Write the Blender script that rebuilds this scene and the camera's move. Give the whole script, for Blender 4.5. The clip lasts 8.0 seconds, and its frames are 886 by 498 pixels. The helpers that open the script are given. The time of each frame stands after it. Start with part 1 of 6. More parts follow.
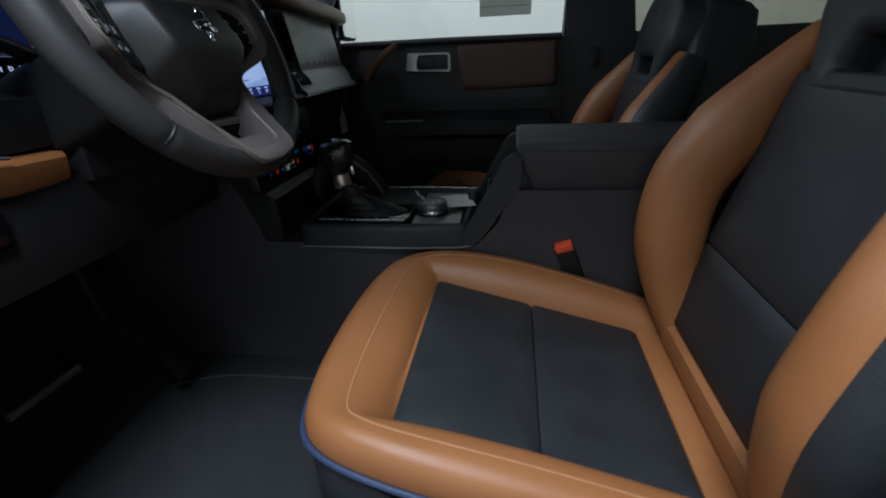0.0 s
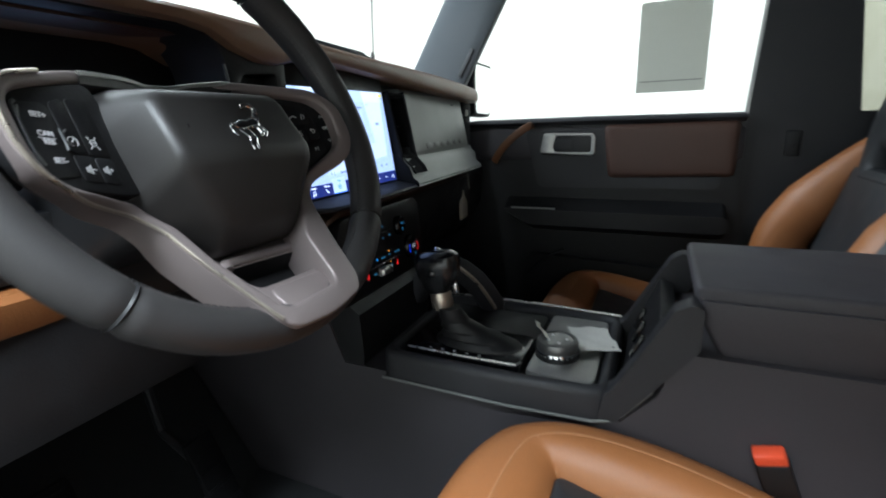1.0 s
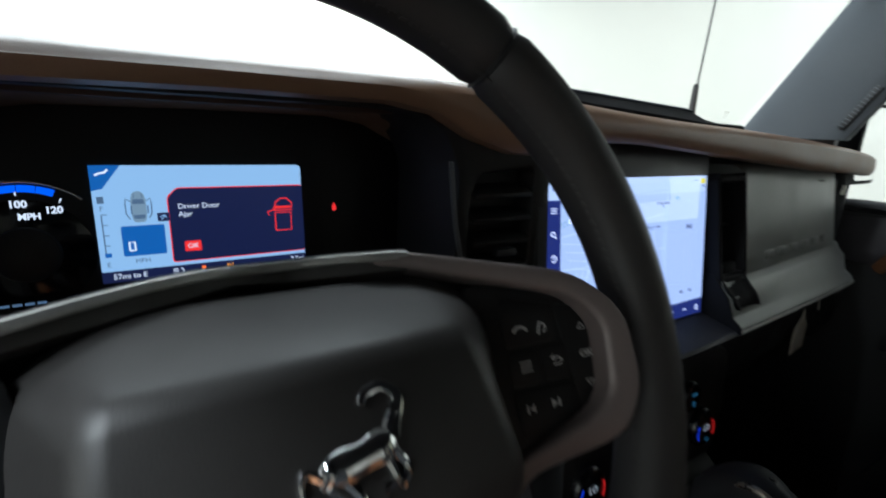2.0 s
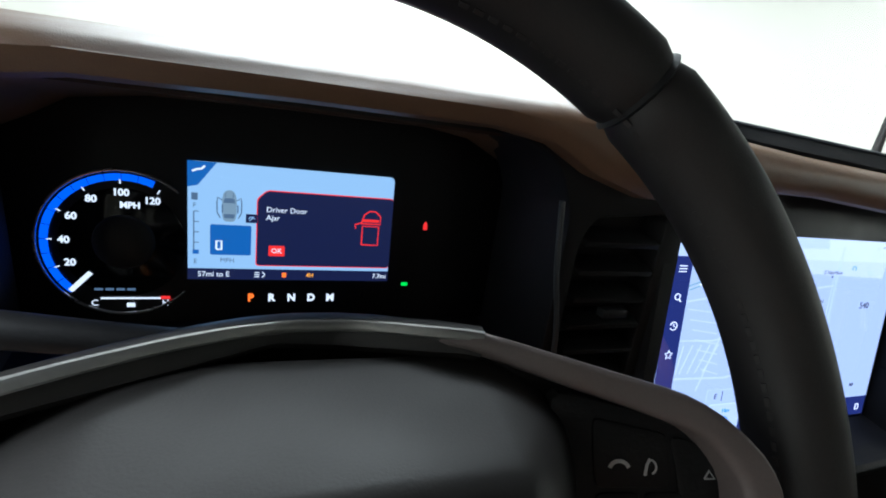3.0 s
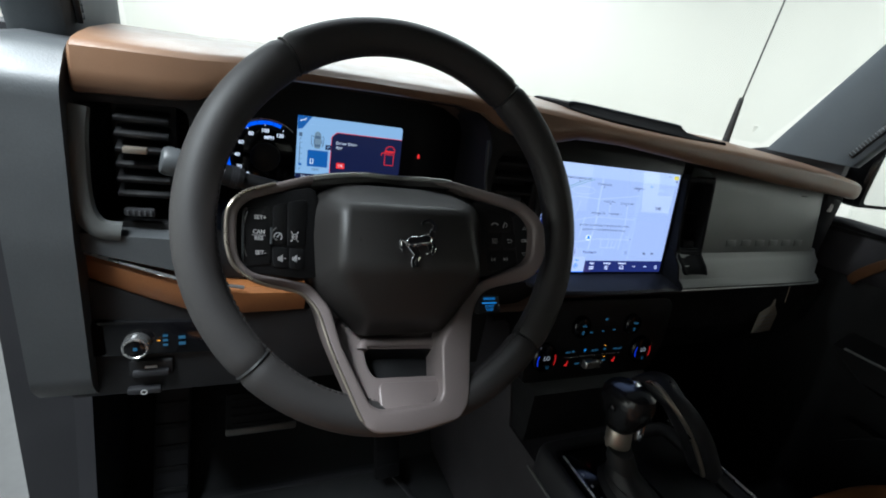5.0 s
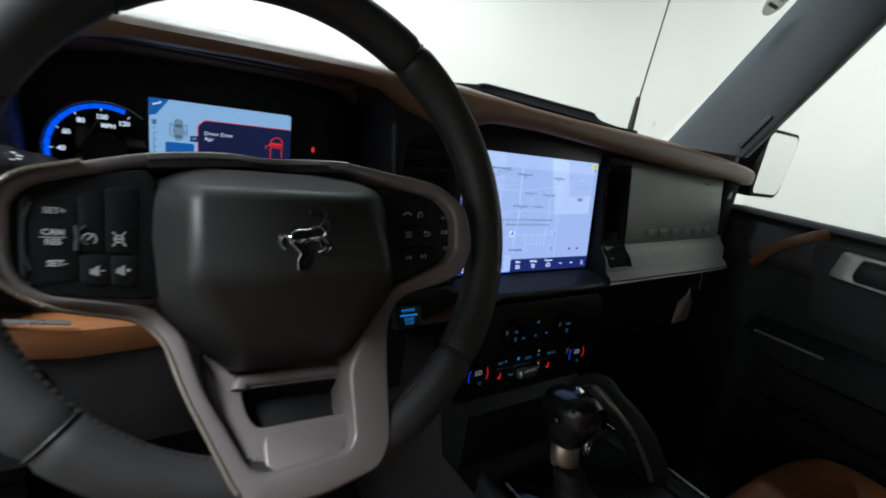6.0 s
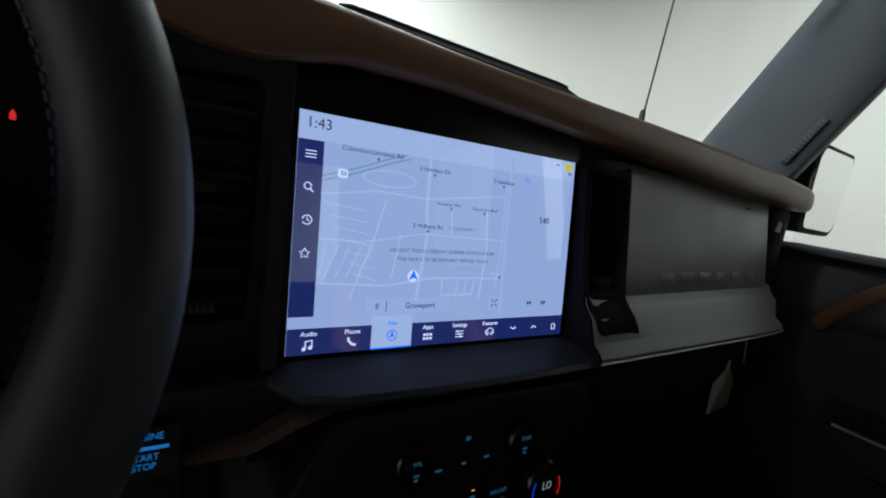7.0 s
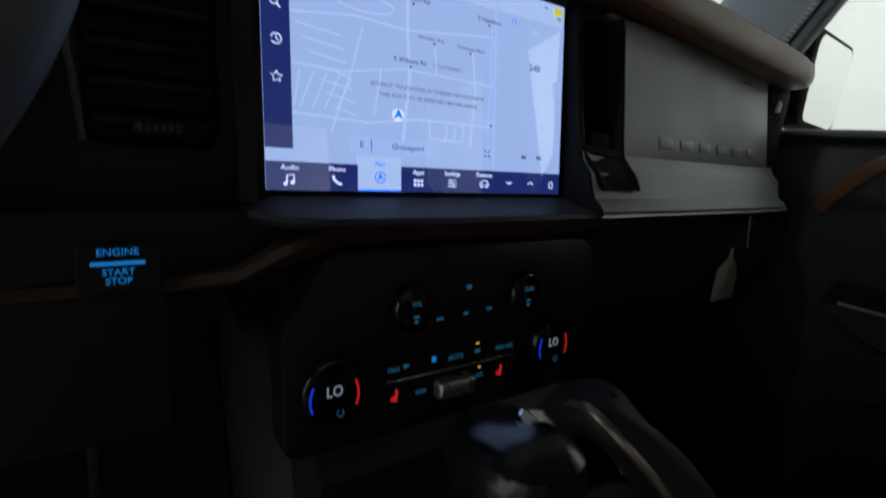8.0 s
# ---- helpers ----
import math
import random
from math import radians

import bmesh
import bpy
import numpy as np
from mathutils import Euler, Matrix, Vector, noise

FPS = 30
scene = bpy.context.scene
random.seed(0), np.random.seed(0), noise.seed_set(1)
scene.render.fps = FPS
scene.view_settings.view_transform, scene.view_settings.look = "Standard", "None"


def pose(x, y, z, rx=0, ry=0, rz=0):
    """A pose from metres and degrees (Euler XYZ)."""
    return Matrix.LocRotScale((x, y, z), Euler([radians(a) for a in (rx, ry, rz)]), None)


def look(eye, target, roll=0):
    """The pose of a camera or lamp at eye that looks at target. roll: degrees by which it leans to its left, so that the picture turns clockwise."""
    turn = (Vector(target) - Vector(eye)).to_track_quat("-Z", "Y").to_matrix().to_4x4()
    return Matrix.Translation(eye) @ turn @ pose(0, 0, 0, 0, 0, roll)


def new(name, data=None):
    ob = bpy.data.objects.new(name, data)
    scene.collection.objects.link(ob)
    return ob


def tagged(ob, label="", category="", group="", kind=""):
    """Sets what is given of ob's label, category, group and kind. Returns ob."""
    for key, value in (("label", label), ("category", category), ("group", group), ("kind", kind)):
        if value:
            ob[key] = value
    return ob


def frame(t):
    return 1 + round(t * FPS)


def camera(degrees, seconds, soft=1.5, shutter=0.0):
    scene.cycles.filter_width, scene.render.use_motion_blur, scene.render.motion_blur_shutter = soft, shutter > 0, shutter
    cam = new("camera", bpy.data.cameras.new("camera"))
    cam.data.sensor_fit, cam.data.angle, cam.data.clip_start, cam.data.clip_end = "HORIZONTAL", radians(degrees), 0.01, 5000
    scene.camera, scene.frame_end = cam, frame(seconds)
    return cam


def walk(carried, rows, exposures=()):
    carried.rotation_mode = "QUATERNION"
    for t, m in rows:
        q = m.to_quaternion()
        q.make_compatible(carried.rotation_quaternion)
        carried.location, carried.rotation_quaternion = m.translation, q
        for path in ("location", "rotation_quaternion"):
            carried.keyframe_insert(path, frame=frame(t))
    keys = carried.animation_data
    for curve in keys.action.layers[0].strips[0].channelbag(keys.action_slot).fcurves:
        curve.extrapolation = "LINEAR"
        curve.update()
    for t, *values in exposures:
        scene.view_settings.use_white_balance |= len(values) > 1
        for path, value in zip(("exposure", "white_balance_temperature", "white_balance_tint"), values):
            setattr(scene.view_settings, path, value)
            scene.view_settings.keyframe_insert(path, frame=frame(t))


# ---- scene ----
cam = camera(87.3, 8.0, soft=1.85, shutter=0.2)
PATH = [
    (0, (-0.943, 0.035, 0.627), (0.875, 0.327, -0.156), -2.6),
    (0.5, (-0.843, 0.048, 0.644), (0.996, 0.5, -0.001), -2.1),
    (1, (-0.689, 0.084, 0.664), (1.064, 0.891, 0.14), -1.9),
    (1.2, (-0.607, 0.103, 0.678), (1.059, 1.087, 0.175), -1.7),
    (1.5, (-0.505, 0.149, 0.708), (0.974, 1.403, 0.217), -0.6),
    (1.7, (-0.474, 0.2, 0.734), (0.827, 1.635, 0.233), 0.5),
    (2, (-0.446, 0.276, 0.765), (0.61, 1.896, 0.254), 2.8),
    (2.2, (-0.436, 0.325, 0.779), (0.528, 1.999, 0.258), 4.1),
    (3.3, (-0.416, 0.317, 0.785), (0.197, 2.131, 0.21), 8.9),
    (3.5, (-0.422, 0.254, 0.79), (0.194, 2.066, 0.209), 9.5),
    (4, (-0.474, 0.144, 0.803), (0.202, 1.922, 0.186), 10.3),
    (4.2, (-0.494, 0.111, 0.802), (0.21, 1.87, 0.16), 10.3),
    (5.3, (-0.559, 0.019, 0.809), (0.331, 1.673, 0.122), 10.6),
    (5.5, (-0.562, 0.023, 0.797), (0.405, 1.647, 0.144), 10.4),
    (6, (-0.499, 0.094, 0.759), (0.622, 1.655, 0.207), 9.5),
    (6.5, (-0.339, 0.201, 0.734), (0.792, 1.791, 0.293), 8.4),
    (7, (-0.225, 0.254, 0.7), (0.846, 1.907, 0.357), 8.9),
    (7.5, (-0.188, 0.262, 0.685), (0.834, 1.952, 0.374), 8.7),
    (7.8, (-0.201, 0.259, 0.639), (0.84, 1.922, 0.249), 6.7),
    (8, (-0.211, 0.245, 0.599), (0.87, 1.865, 0.143), 5.0),
]
EXPOSURES = [(0.0, -0.52, 5300, 3.5), (0.5, 0.52, 5350, 3.5), (1.0, 1.0, 5550, 3.5), (1.5, 0.68, 5600, 3.5), (2.2, 0.5, 5650, 3.5), (3.5, 0.78, 5650, 3.5), (4.0, 0.36, 5700, 3.5), (5.5, 0.40, 5700, 3.5), (6.5, -0.10, 5750, 3.5), (7.0, -0.16, 5750, 3.5), (7.5, -0.08, 5750, 3.5), (8.0, 0.08, 5750, 3.5)]
walk(cam, [(t, look(eye, target, roll)) for t, eye, target, roll in PATH], EXPOSURES)

# ---- light: a white photo booth with softboxes added out of view outside the car ----
world = bpy.data.worlds.new("world")
scene.world = world
world.use_nodes = True
world.node_tree.nodes["Background"].inputs[0].default_value = (0.95, 0.97, 1.0, 1)
world.node_tree.nodes["Background"].inputs[1].default_value = 0.05


def softbox(name, x, y, z, sx, sy, watts, target):
    data = bpy.data.lights.new(name, "AREA")
    data.shape, data.size, data.size_y, data.energy = "RECTANGLE", sx, sy, watts
    data.color = (1.0, 0.985, 0.95)
    ob = new(name, data)
    ob.matrix_world = look((x, y, z), target)
    return ob


softbox("booth_light_front", 0.2, 3.55, 2.5, 3.5, 1.1, 160, (0.2, 3.9, 0.0))
# unseen fill added to brighten the hub top and dash pad
softbox("fill_light_bonnet", -0.1, 2.15, 2.75, 3.0, 0.45, 24, (-0.2, 0.5, 0.8))
softbox("booth_light_passenger", 2.1, -1.0, 2.6, 6.6, 0.8, 120, (4.2, -1.0, 0.6))
# added fill through the driver door opening, no fixture seen there
softbox("fill_light_driver", -1.42, 0.10, 2.2, 1.0, 0.5, 90, (-0.6, 0.25, 0.4))
# low unseen fill, added to bounce off the west wall into the cabin
softbox("fill_light_west", -2.7, 0.0, 1.2, 3.6, 0.8, 70, (-4.2, 0.0, 0.9))


# ---- materials ----
def material(name, color, rough=0.5, metal=0.0, vary=0.15, scale=40.0, grain=400.0, bump=0.1, grain_kind="NOISE", glow=None, strength=0.0, coat=0.0, sheen=0.0, spec=0.5):
    """A surface with colour change at two scales and a fine relief."""
    m = bpy.data.materials.new(name)
    m.use_nodes = True
    nt = m.node_tree
    b = nt.nodes["Principled BSDF"]
    b.inputs["Roughness"].default_value, b.inputs["Metallic"].default_value = rough, metal
    b.inputs["Coat Weight"].default_value, b.inputs["Sheen Weight"].default_value = coat, sheen
    b.inputs["Specular IOR Level"].default_value = spec
    if glow:
        b.inputs["Emission Color"].default_value = (*glow, 1)
        b.inputs["Emission Strength"].default_value = strength
    co = nt.nodes.new("ShaderNodeTexCoord")
    big, fine = nt.nodes.new("ShaderNodeTexNoise"), nt.nodes.new("ShaderNodeTexNoise")
    big.inputs["Scale"].default_value, big.inputs["Detail"].default_value = scale, 5
    fine.inputs["Scale"].default_value = grain * 0.6
    add = nt.nodes.new("ShaderNodeMath")
    add.operation = "ADD"
    for n in (big, fine):
        nt.links.new(co.outputs["Object"], n.inputs["Vector"])
    nt.links.new(big.outputs[0], add.inputs[0])
    nt.links.new(fine.outputs[0], add.inputs[1])
    ramp = nt.nodes.new("ShaderNodeMapRange")
    ramp.inputs[1].default_value, ramp.inputs[2].default_value = 0.6, 1.4
    ramp.inputs[3].default_value, ramp.inputs[4].default_value = 1 - vary, 1 + vary
    nt.links.new(add.outputs[0], ramp.inputs[0])
    mul = nt.nodes.new("ShaderNodeVectorMath")
    mul.operation = "SCALE"
    mul.inputs[0].default_value = color
    nt.links.new(ramp.outputs[0], mul.inputs["Scale"])
    nt.links.new(mul.outputs[0], b.inputs["Base Color"])
    rr = nt.nodes.new("ShaderNodeMapRange")
    rr.inputs[1].default_value, rr.inputs[2].default_value = 0.3, 0.7
    rr.inputs[3].default_value, rr.inputs[4].default_value = max(0.02, rough * 0.85), min(1, rough * 1.15)
    nt.links.new(big.outputs[0], rr.inputs[0])
    nt.links.new(rr.outputs[0], b.inputs["Roughness"])
    if bump:
        if grain_kind == "LEATHER":
            g = nt.nodes.new("ShaderNodeTexVoronoi")
            g.inputs["Scale"].default_value = grain
            out = g.outputs["Distance"]
        else:
            g, out = fine, fine.outputs[0]
        nt.links.new(co.outputs["Object"], g.inputs["Vector"])
        bm_ = nt.nodes.new("ShaderNodeBump")
        bm_.inputs["Strength"].default_value, bm_.inputs["Distance"].default_value = bump, 0.001
        nt.links.new(out, bm_.inputs["Height"])
        nt.links.new(bm_.outputs[0], b.inputs["Normal"])
    return m


def glowing(name, color, strength):
    film = name.startswith("screen")
    m = material(name, tuple(0.1 * c for c in color), 0.03 if film else 0.4, vary=0.03, bump=0, glow=color, strength=strength, spec=1.0 if film else 0.5)
    if film:
        # glass with a shiny protective film on it
        m.node_tree.nodes["Principled BSDF"].inputs["IOR"].default_value = 1.85
    return m


M = dict(
    tan=material("tan_leather", (0.290, 0.115, 0.038), 0.42, vary=0.12, scale=9, grain=900, bump=0.25, grain_kind="LEATHER"),
    bezel=material("dark_satin_grey_paint", (0.13, 0.135, 0.132), 0.42, 0.1, vary=0.06, scale=12, grain=1500, bump=0.03),
    # darker copy of the tan leather, shade put into the colour
    tan_shaded=material("tan_leather_shaded", (0.055, 0.028, 0.016), 0.5, vary=0.12, scale=9, grain=900, bump=0.25, grain_kind="LEATHER"),
    strap=material("dull_tan_leather", (0.125, 0.056, 0.024), 0.5, vary=0.12, scale=9, grain=900, bump=0.25, grain_kind="LEATHER"),
    tan_soft=material("tan_soft_pad", (0.205, 0.112, 0.062), 0.42, spec=0.7, vary=0.07, scale=30, grain=1500, bump=0.12, grain_kind="LEATHER"),
    brown=material("dark_brown_vinyl", (0.058, 0.027, 0.018), 0.55, vary=0.12, scale=9, grain=900, bump=0.25, grain_kind="LEATHER"),
    seat_dark=material("charcoal_perforated_leather", (0.017, 0.0185, 0.021), 0.52, vary=0.18, scale=14, grain=700, bump=0.3, grain_kind="LEATHER"),
    rim=material("black_wheel_leather", (0.028, 0.026, 0.026), 0.56, vary=0.15, scale=12, grain=1600, bump=0.05, grain_kind="LEATHER"),
    hub=material("black_hub_cover", (0.028, 0.026, 0.025), 0.46, vary=0.12, scale=20, grain=1800, bump=0.07),
    stalk=material("grey_stalk_plastic", (0.060, 0.064, 0.068), 0.45, vary=0.12, scale=20, grain=900, bump=0.15),
    knob=material("glossy_black_knob", (0.010, 0.010, 0.011), 0.2, vary=0.12, scale=20, grain=900, bump=0.03),
    taupe=material("satin_taupe_metal_paint", (0.195, 0.163, 0.158), 0.43, 0.25, vary=0.06, scale=25, grain=1500, bump=0.03),
    black=material("black_plastic", (0.010, 0.010, 0.011), 0.5, spec=0.35, vary=0.2, scale=20, grain=900, bump=0.2),
    panel=material("satin_black_panel", (0.006, 0.006, 0.007), 0.38, spec=0.3, vary=0.15, scale=30, bump=0.02),
    gloss=material("piano_black", (0.004, 0.004, 0.005), 0.10, spec=0.4, vary=0.1, scale=30, bump=0),
    dark=material("dark_grey_plastic", (0.020, 0.020, 0.023), 0.55, spec=0.4, vary=0.15, scale=14, grain=800, bump=0.2),
    console=material("charcoal_console_vinyl", (0.036, 0.033, 0.038), 0.6, vary=0.2, scale=10, grain=900, bump=0.25, grain_kind="LEATHER"),
    grey=material("satin_grey_dash_paint", (0.145, 0.153, 0.147), 0.42, 0.10, vary=0.05, scale=12, grain=1500, bump=0.03),
    pillar=material("blue_grey_pillar_trim", (0.058, 0.068, 0.078), 0.65, vary=0.08, scale=15, grain=900, bump=0.15),
    carpet=material("black_carpet", (0.015, 0.016, 0.0175), 0.95, vary=0.45, scale=30, grain=1200, bump=0.9),
    satin=material("satin_metal", (0.40, 0.40, 0.385), 0.42, 0.75, vary=0.08, scale=40, bump=0.02),
    steel=material("dark_brushed_steel", (0.16, 0.16, 0.16), 0.34, 0.7, vary=0.1, scale=60, bump=0.02),
    silver=material("satin_silver", (0.52, 0.52, 0.52), 0.28, 0.9, vary=0.06, scale=40, bump=0.02),
    champagne=material("champagne_metal", (0.42, 0.37, 0.31), 0.3, 0.8, vary=0.06, scale=40, bump=0.02),
    chrome=material("chrome", (0.75, 0.76, 0.78), 0.07, 1.0, vary=0.02, scale=40, bump=0),
    red=material("red_orange_plastic", (0.75, 0.085, 0.03), 0.35, vary=0.05, scale=40, bump=0.03),
    paper=material("white_paper", (0.72, 0.71, 0.66), 0.8, vary=0.06, scale=60, bump=0.15),
    tagpaper=material("cream_paper_tag", (0.34, 0.31, 0.25), 0.85, vary=0.08, scale=60, bump=0.15),
    sticker=material("window_sheet", (0.55, 0.55, 0.53), 0.8, vary=0.05, scale=20, bump=0.05),
    print=material("grey_print", (0.34, 0.34, 0.33), 0.8, vary=0.05, scale=20, bump=0),
    disc=material("white_sticker_film", (0.70, 0.70, 0.67), 0.6, vary=0.04, scale=20, bump=0),
    green=material("green_print", (0.18, 0.42, 0.12), 0.7, vary=0.05, scale=20, bump=0),
    blue_thread=material("blue_piping", (0.022, 0.035, 0.085), 0.6, vary=0.1, scale=200, bump=0.2),
    stitch=material("tan_stitch", (0.36, 0.165, 0.070), 0.7, vary=0.1, scale=200, bump=0.1),
    white_mark=material("white_marking", (0.62, 0.62, 0.63), 0.5, vary=0.04, bump=0),
    # ceiling is out of view, kept dark to hold back top light
    ceiling=material("light_cutting_ceiling", (0.10, 0.10, 0.10), 0.8, vary=0.08, scale=3, grain=60, bump=0.05),
    wall=material("white_booth_wall", (0.62, 0.60, 0.545), 0.8, vary=0.05, scale=1.2, grain=60, bump=0.02),
    # floor is out of view, kept dark to weaken light bounced upwards
    ground=material("bounce_cutting_floor", (0.12, 0.12, 0.12), 0.6, vary=0.08, scale=3, grain=60, bump=0.05),
    paint=material("body_paint", (0.55, 0.56, 0.57), 0.25, vary=0.03, scale=8, bump=0, coat=0.5),
    headliner=material("grey_headliner", (0.30, 0.30, 0.29), 0.9, vary=0.05, scale=20, bump=0.2),
    rubber=material("dull_black_housing", (0.008, 0.008, 0.009), 0.8, spec=0.12, vary=0.15, scale=20, grain=900, bump=0.1),
    mirror=material("mirror_glass", (0.9, 0.9, 0.9), 0.02, 1.0, vary=0.0, bump=0),
    screen_white=glowing("screen_map_ground", (0.49, 0.60, 0.98), 0.69),
    screen_lit=glowing("screen_panel_light", (0.54, 0.65, 1.0), 0.73),
    screen_navy=glowing("screen_navy_bar", (0.012, 0.018, 0.10), 1.19),
    screen_ink=glowing("screen_ink", (0.035, 0.04, 0.10), 1.0),
    screen_pale=glowing("screen_road_pale", (0.56, 0.665, 1.0), 0.745),
    screen_icon=glowing("screen_icon_white", (0.70, 0.74, 1.0), 1.0),
    screen_grey=glowing("screen_label_grey", (0.35, 0.43, 0.73), 1.0),
    screen_blue=glowing("screen_arrow_blue", (0.02, 0.16, 0.85), 1.19),
    screen_yellow=glowing("screen_yellow", (0.6, 0.5, 0.05), 1.0),
    screen_green=glowing("screen_road_green", (0.20, 0.33, 0.42), 0.9),
    cl_sky=glowing("cluster_sky_blue", (0.36, 0.57, 0.86), 0.62),
    cl_navy=glowing("cluster_navy", (0.010, 0.014, 0.055), 0.7),
    cl_blue=glowing("cluster_blue", (0.02, 0.13, 0.45), 0.62),
    cl_arc=glowing("gauge_blue_arc", (0.012, 0.11, 0.95), 0.75),
    cl_white=glowing("cluster_white", (0.80, 0.84, 0.95), 0.72),
    cl_dim=glowing("dim_white_light", (0.60, 0.62, 0.68), 0.30),
    cl_red=glowing("cluster_red", (0.9, 0.03, 0.03), 0.7),
    cl_orange=glowing("cluster_orange", (1.0, 0.16, 0.02), 1.0),
    cl_green=glowing("cluster_green", (0.02, 0.55, 0.06), 1.0),
    cl_silver=glowing("cluster_car_silver", (0.22, 0.31, 0.40), 0.65),
    cl_grey=glowing("cluster_grey_blue", (0.10, 0.16, 0.26), 0.6),
    led_blue=glowing("button_blue_light", (0.035, 0.25, 0.68), 0.55),
    led_dim=glowing("button_dim_blue", (0.05, 0.20, 0.36), 0.26),
    led_cold=glowing("ring_blue_light", (0.02, 0.06, 0.9), 0.5),
    led_hot=glowing("ring_red_light", (0.85, 0.02, 0.02), 0.45),
    led_amber=glowing("amber_light", (0.9, 0.35, 0.03), 1.0),
)
# the window sheet and the stickers let some daylight through
for key, color in (("sticker", (0.78, 0.79, 0.74, 1)), ("green", (0.25, 0.55, 0.16, 1)), ("disc", (0.70, 0.70, 0.66, 1))):
    nt = M[key].node_tree
    thin, both = nt.nodes.new("ShaderNodeBsdfTranslucent"), nt.nodes.new("ShaderNodeMixShader")
    thin.inputs[0].default_value = color
    both.inputs[0].default_value = 0.55
    nt.links.new(nt.nodes["Principled BSDF"].outputs[0], both.inputs[1])
    nt.links.new(thin.outputs[0], both.inputs[2])
    nt.links.new(both.outputs[0], nt.nodes["Material Output"].inputs[0])
# long soft streaks on the booth walls
nt = M["wall"].node_tree
mp = nt.nodes.new("ShaderNodeMapping")
mp.inputs["Scale"].default_value = (3.0, 3.0, 0.12)
for link in list(nt.links):
    if link.from_node.type == "TEX_COORD" and link.to_node.type == "TEX_NOISE":
        nt.links.new(mp.outputs[0], link.to_socket)
nt.links.new(next(n for n in nt.nodes if n.type == "TEX_COORD").outputs["Object"], mp.inputs["Vector"])
glass = bpy.data.materials.new("clear_glass")
glass.use_nodes = True
gt = glass.node_tree
gt.nodes.remove(gt.nodes["Principled BSDF"])
g_clear, g_gloss, g_mix = (gt.nodes.new(k) for k in ("ShaderNodeBsdfTransparent", "ShaderNodeBsdfGlossy", "ShaderNodeMixShader"))
g_clear.inputs[0].default_value = (0.97, 0.98, 0.97, 1)
g_gloss.inputs["Roughness"].default_value = 0.02
g_mix.inputs[0].default_value = 0.025
gt.links.new(g_clear.outputs[0], g_mix.inputs[1])
gt.links.new(g_gloss.outputs[0], g_mix.inputs[2])
gt.links.new(g_mix.outputs[0], gt.nodes["Material Output"].inputs[0])
M["glass"] = glass
tint = glass.copy()
tint.name = "tinted_glass"
next(n for n in tint.node_tree.nodes if n.type == "BSDF_TRANSPARENT").inputs[0].default_value = (0.62, 0.62, 0.56, 1)
M["tint"] = tint

# ---- mesh helpers ----
PLACE = {}


def thing(name, at, label="", category="", group="", kind=""):
    ob = new(name)
    ob.empty_display_size = 0.05
    ob.location = at
    PLACE[ob] = Matrix.Translation(at)
    return tagged(ob, label, category, group, kind)


def finish(name, bm, mat, smooth=35):
    me = bpy.data.meshes.new(name)
    bmesh.ops.remove_doubles(bm, verts=bm.verts, dist=1e-6)
    bmesh.ops.recalc_face_normals(bm, faces=bm.faces)
    bm.to_mesh(me)
    bm.free()
    me.materials.append(M[mat] if isinstance(mat, str) else mat)
    if smooth:
        me.shade_smooth()
        me.set_sharp_from_angle(angle=radians(smooth))
    return me


def part(name, bm, mat, parent, label="", smooth=35):
    ob = new(name, finish(name, bm, mat, smooth))
    ob.parent = parent
    ob.matrix_parent_inverse = PLACE.get(parent, Matrix()).inverted()
    return tagged(ob, label)


def solid(name, bm, mat, label="", category="", group="", kind="", smooth=35):
    return tagged(new(name, finish(name, bm, mat, smooth)), label, category, group, kind)


def box(c, s, r=0.003, seg=2, m=None, bm=None):
    own = bmesh.new()
    bmesh.ops.create_cube(own, size=1)
    bmesh.ops.scale(own, vec=s, verts=own.verts)
    if r:
        bmesh.ops.bevel(own, geom=list(own.edges), offset=min(r, 0.49 * min(s)), segments=seg, profile=0.5, affect="EDGES")
    bmesh.ops.translate(own, vec=c, verts=own.verts)
    if m:
        bmesh.ops.transform(own, matrix=m, verts=own.verts)
    return join(bm, own)


def join(bm, own):
    if bm is None:
        return own
    me = bpy.data.meshes.new("tmp")
    own.to_mesh(me)
    own.free()
    bm.from_mesh(me)
    bpy.data.meshes.remove(me)
    return bm


def rounded(poly, r, n=4):
    out, k = [], len(poly)
    for i in range(k):
        a, p, b = (Vector(poly[(i + d) % k]) for d in (-1, 0, 1))
        da, db = (a - p), (b - p)
        d = min(r, 0.45 * da.length, 0.45 * db.length)
        s, e = p + da.normalized() * d, p + db.normalized() * d
        for j in range(n + 1):
            f = j / n
            out.append(tuple((1 - f) ** 2 * s + 2 * f * (1 - f) * p + f * f * e))
    return out


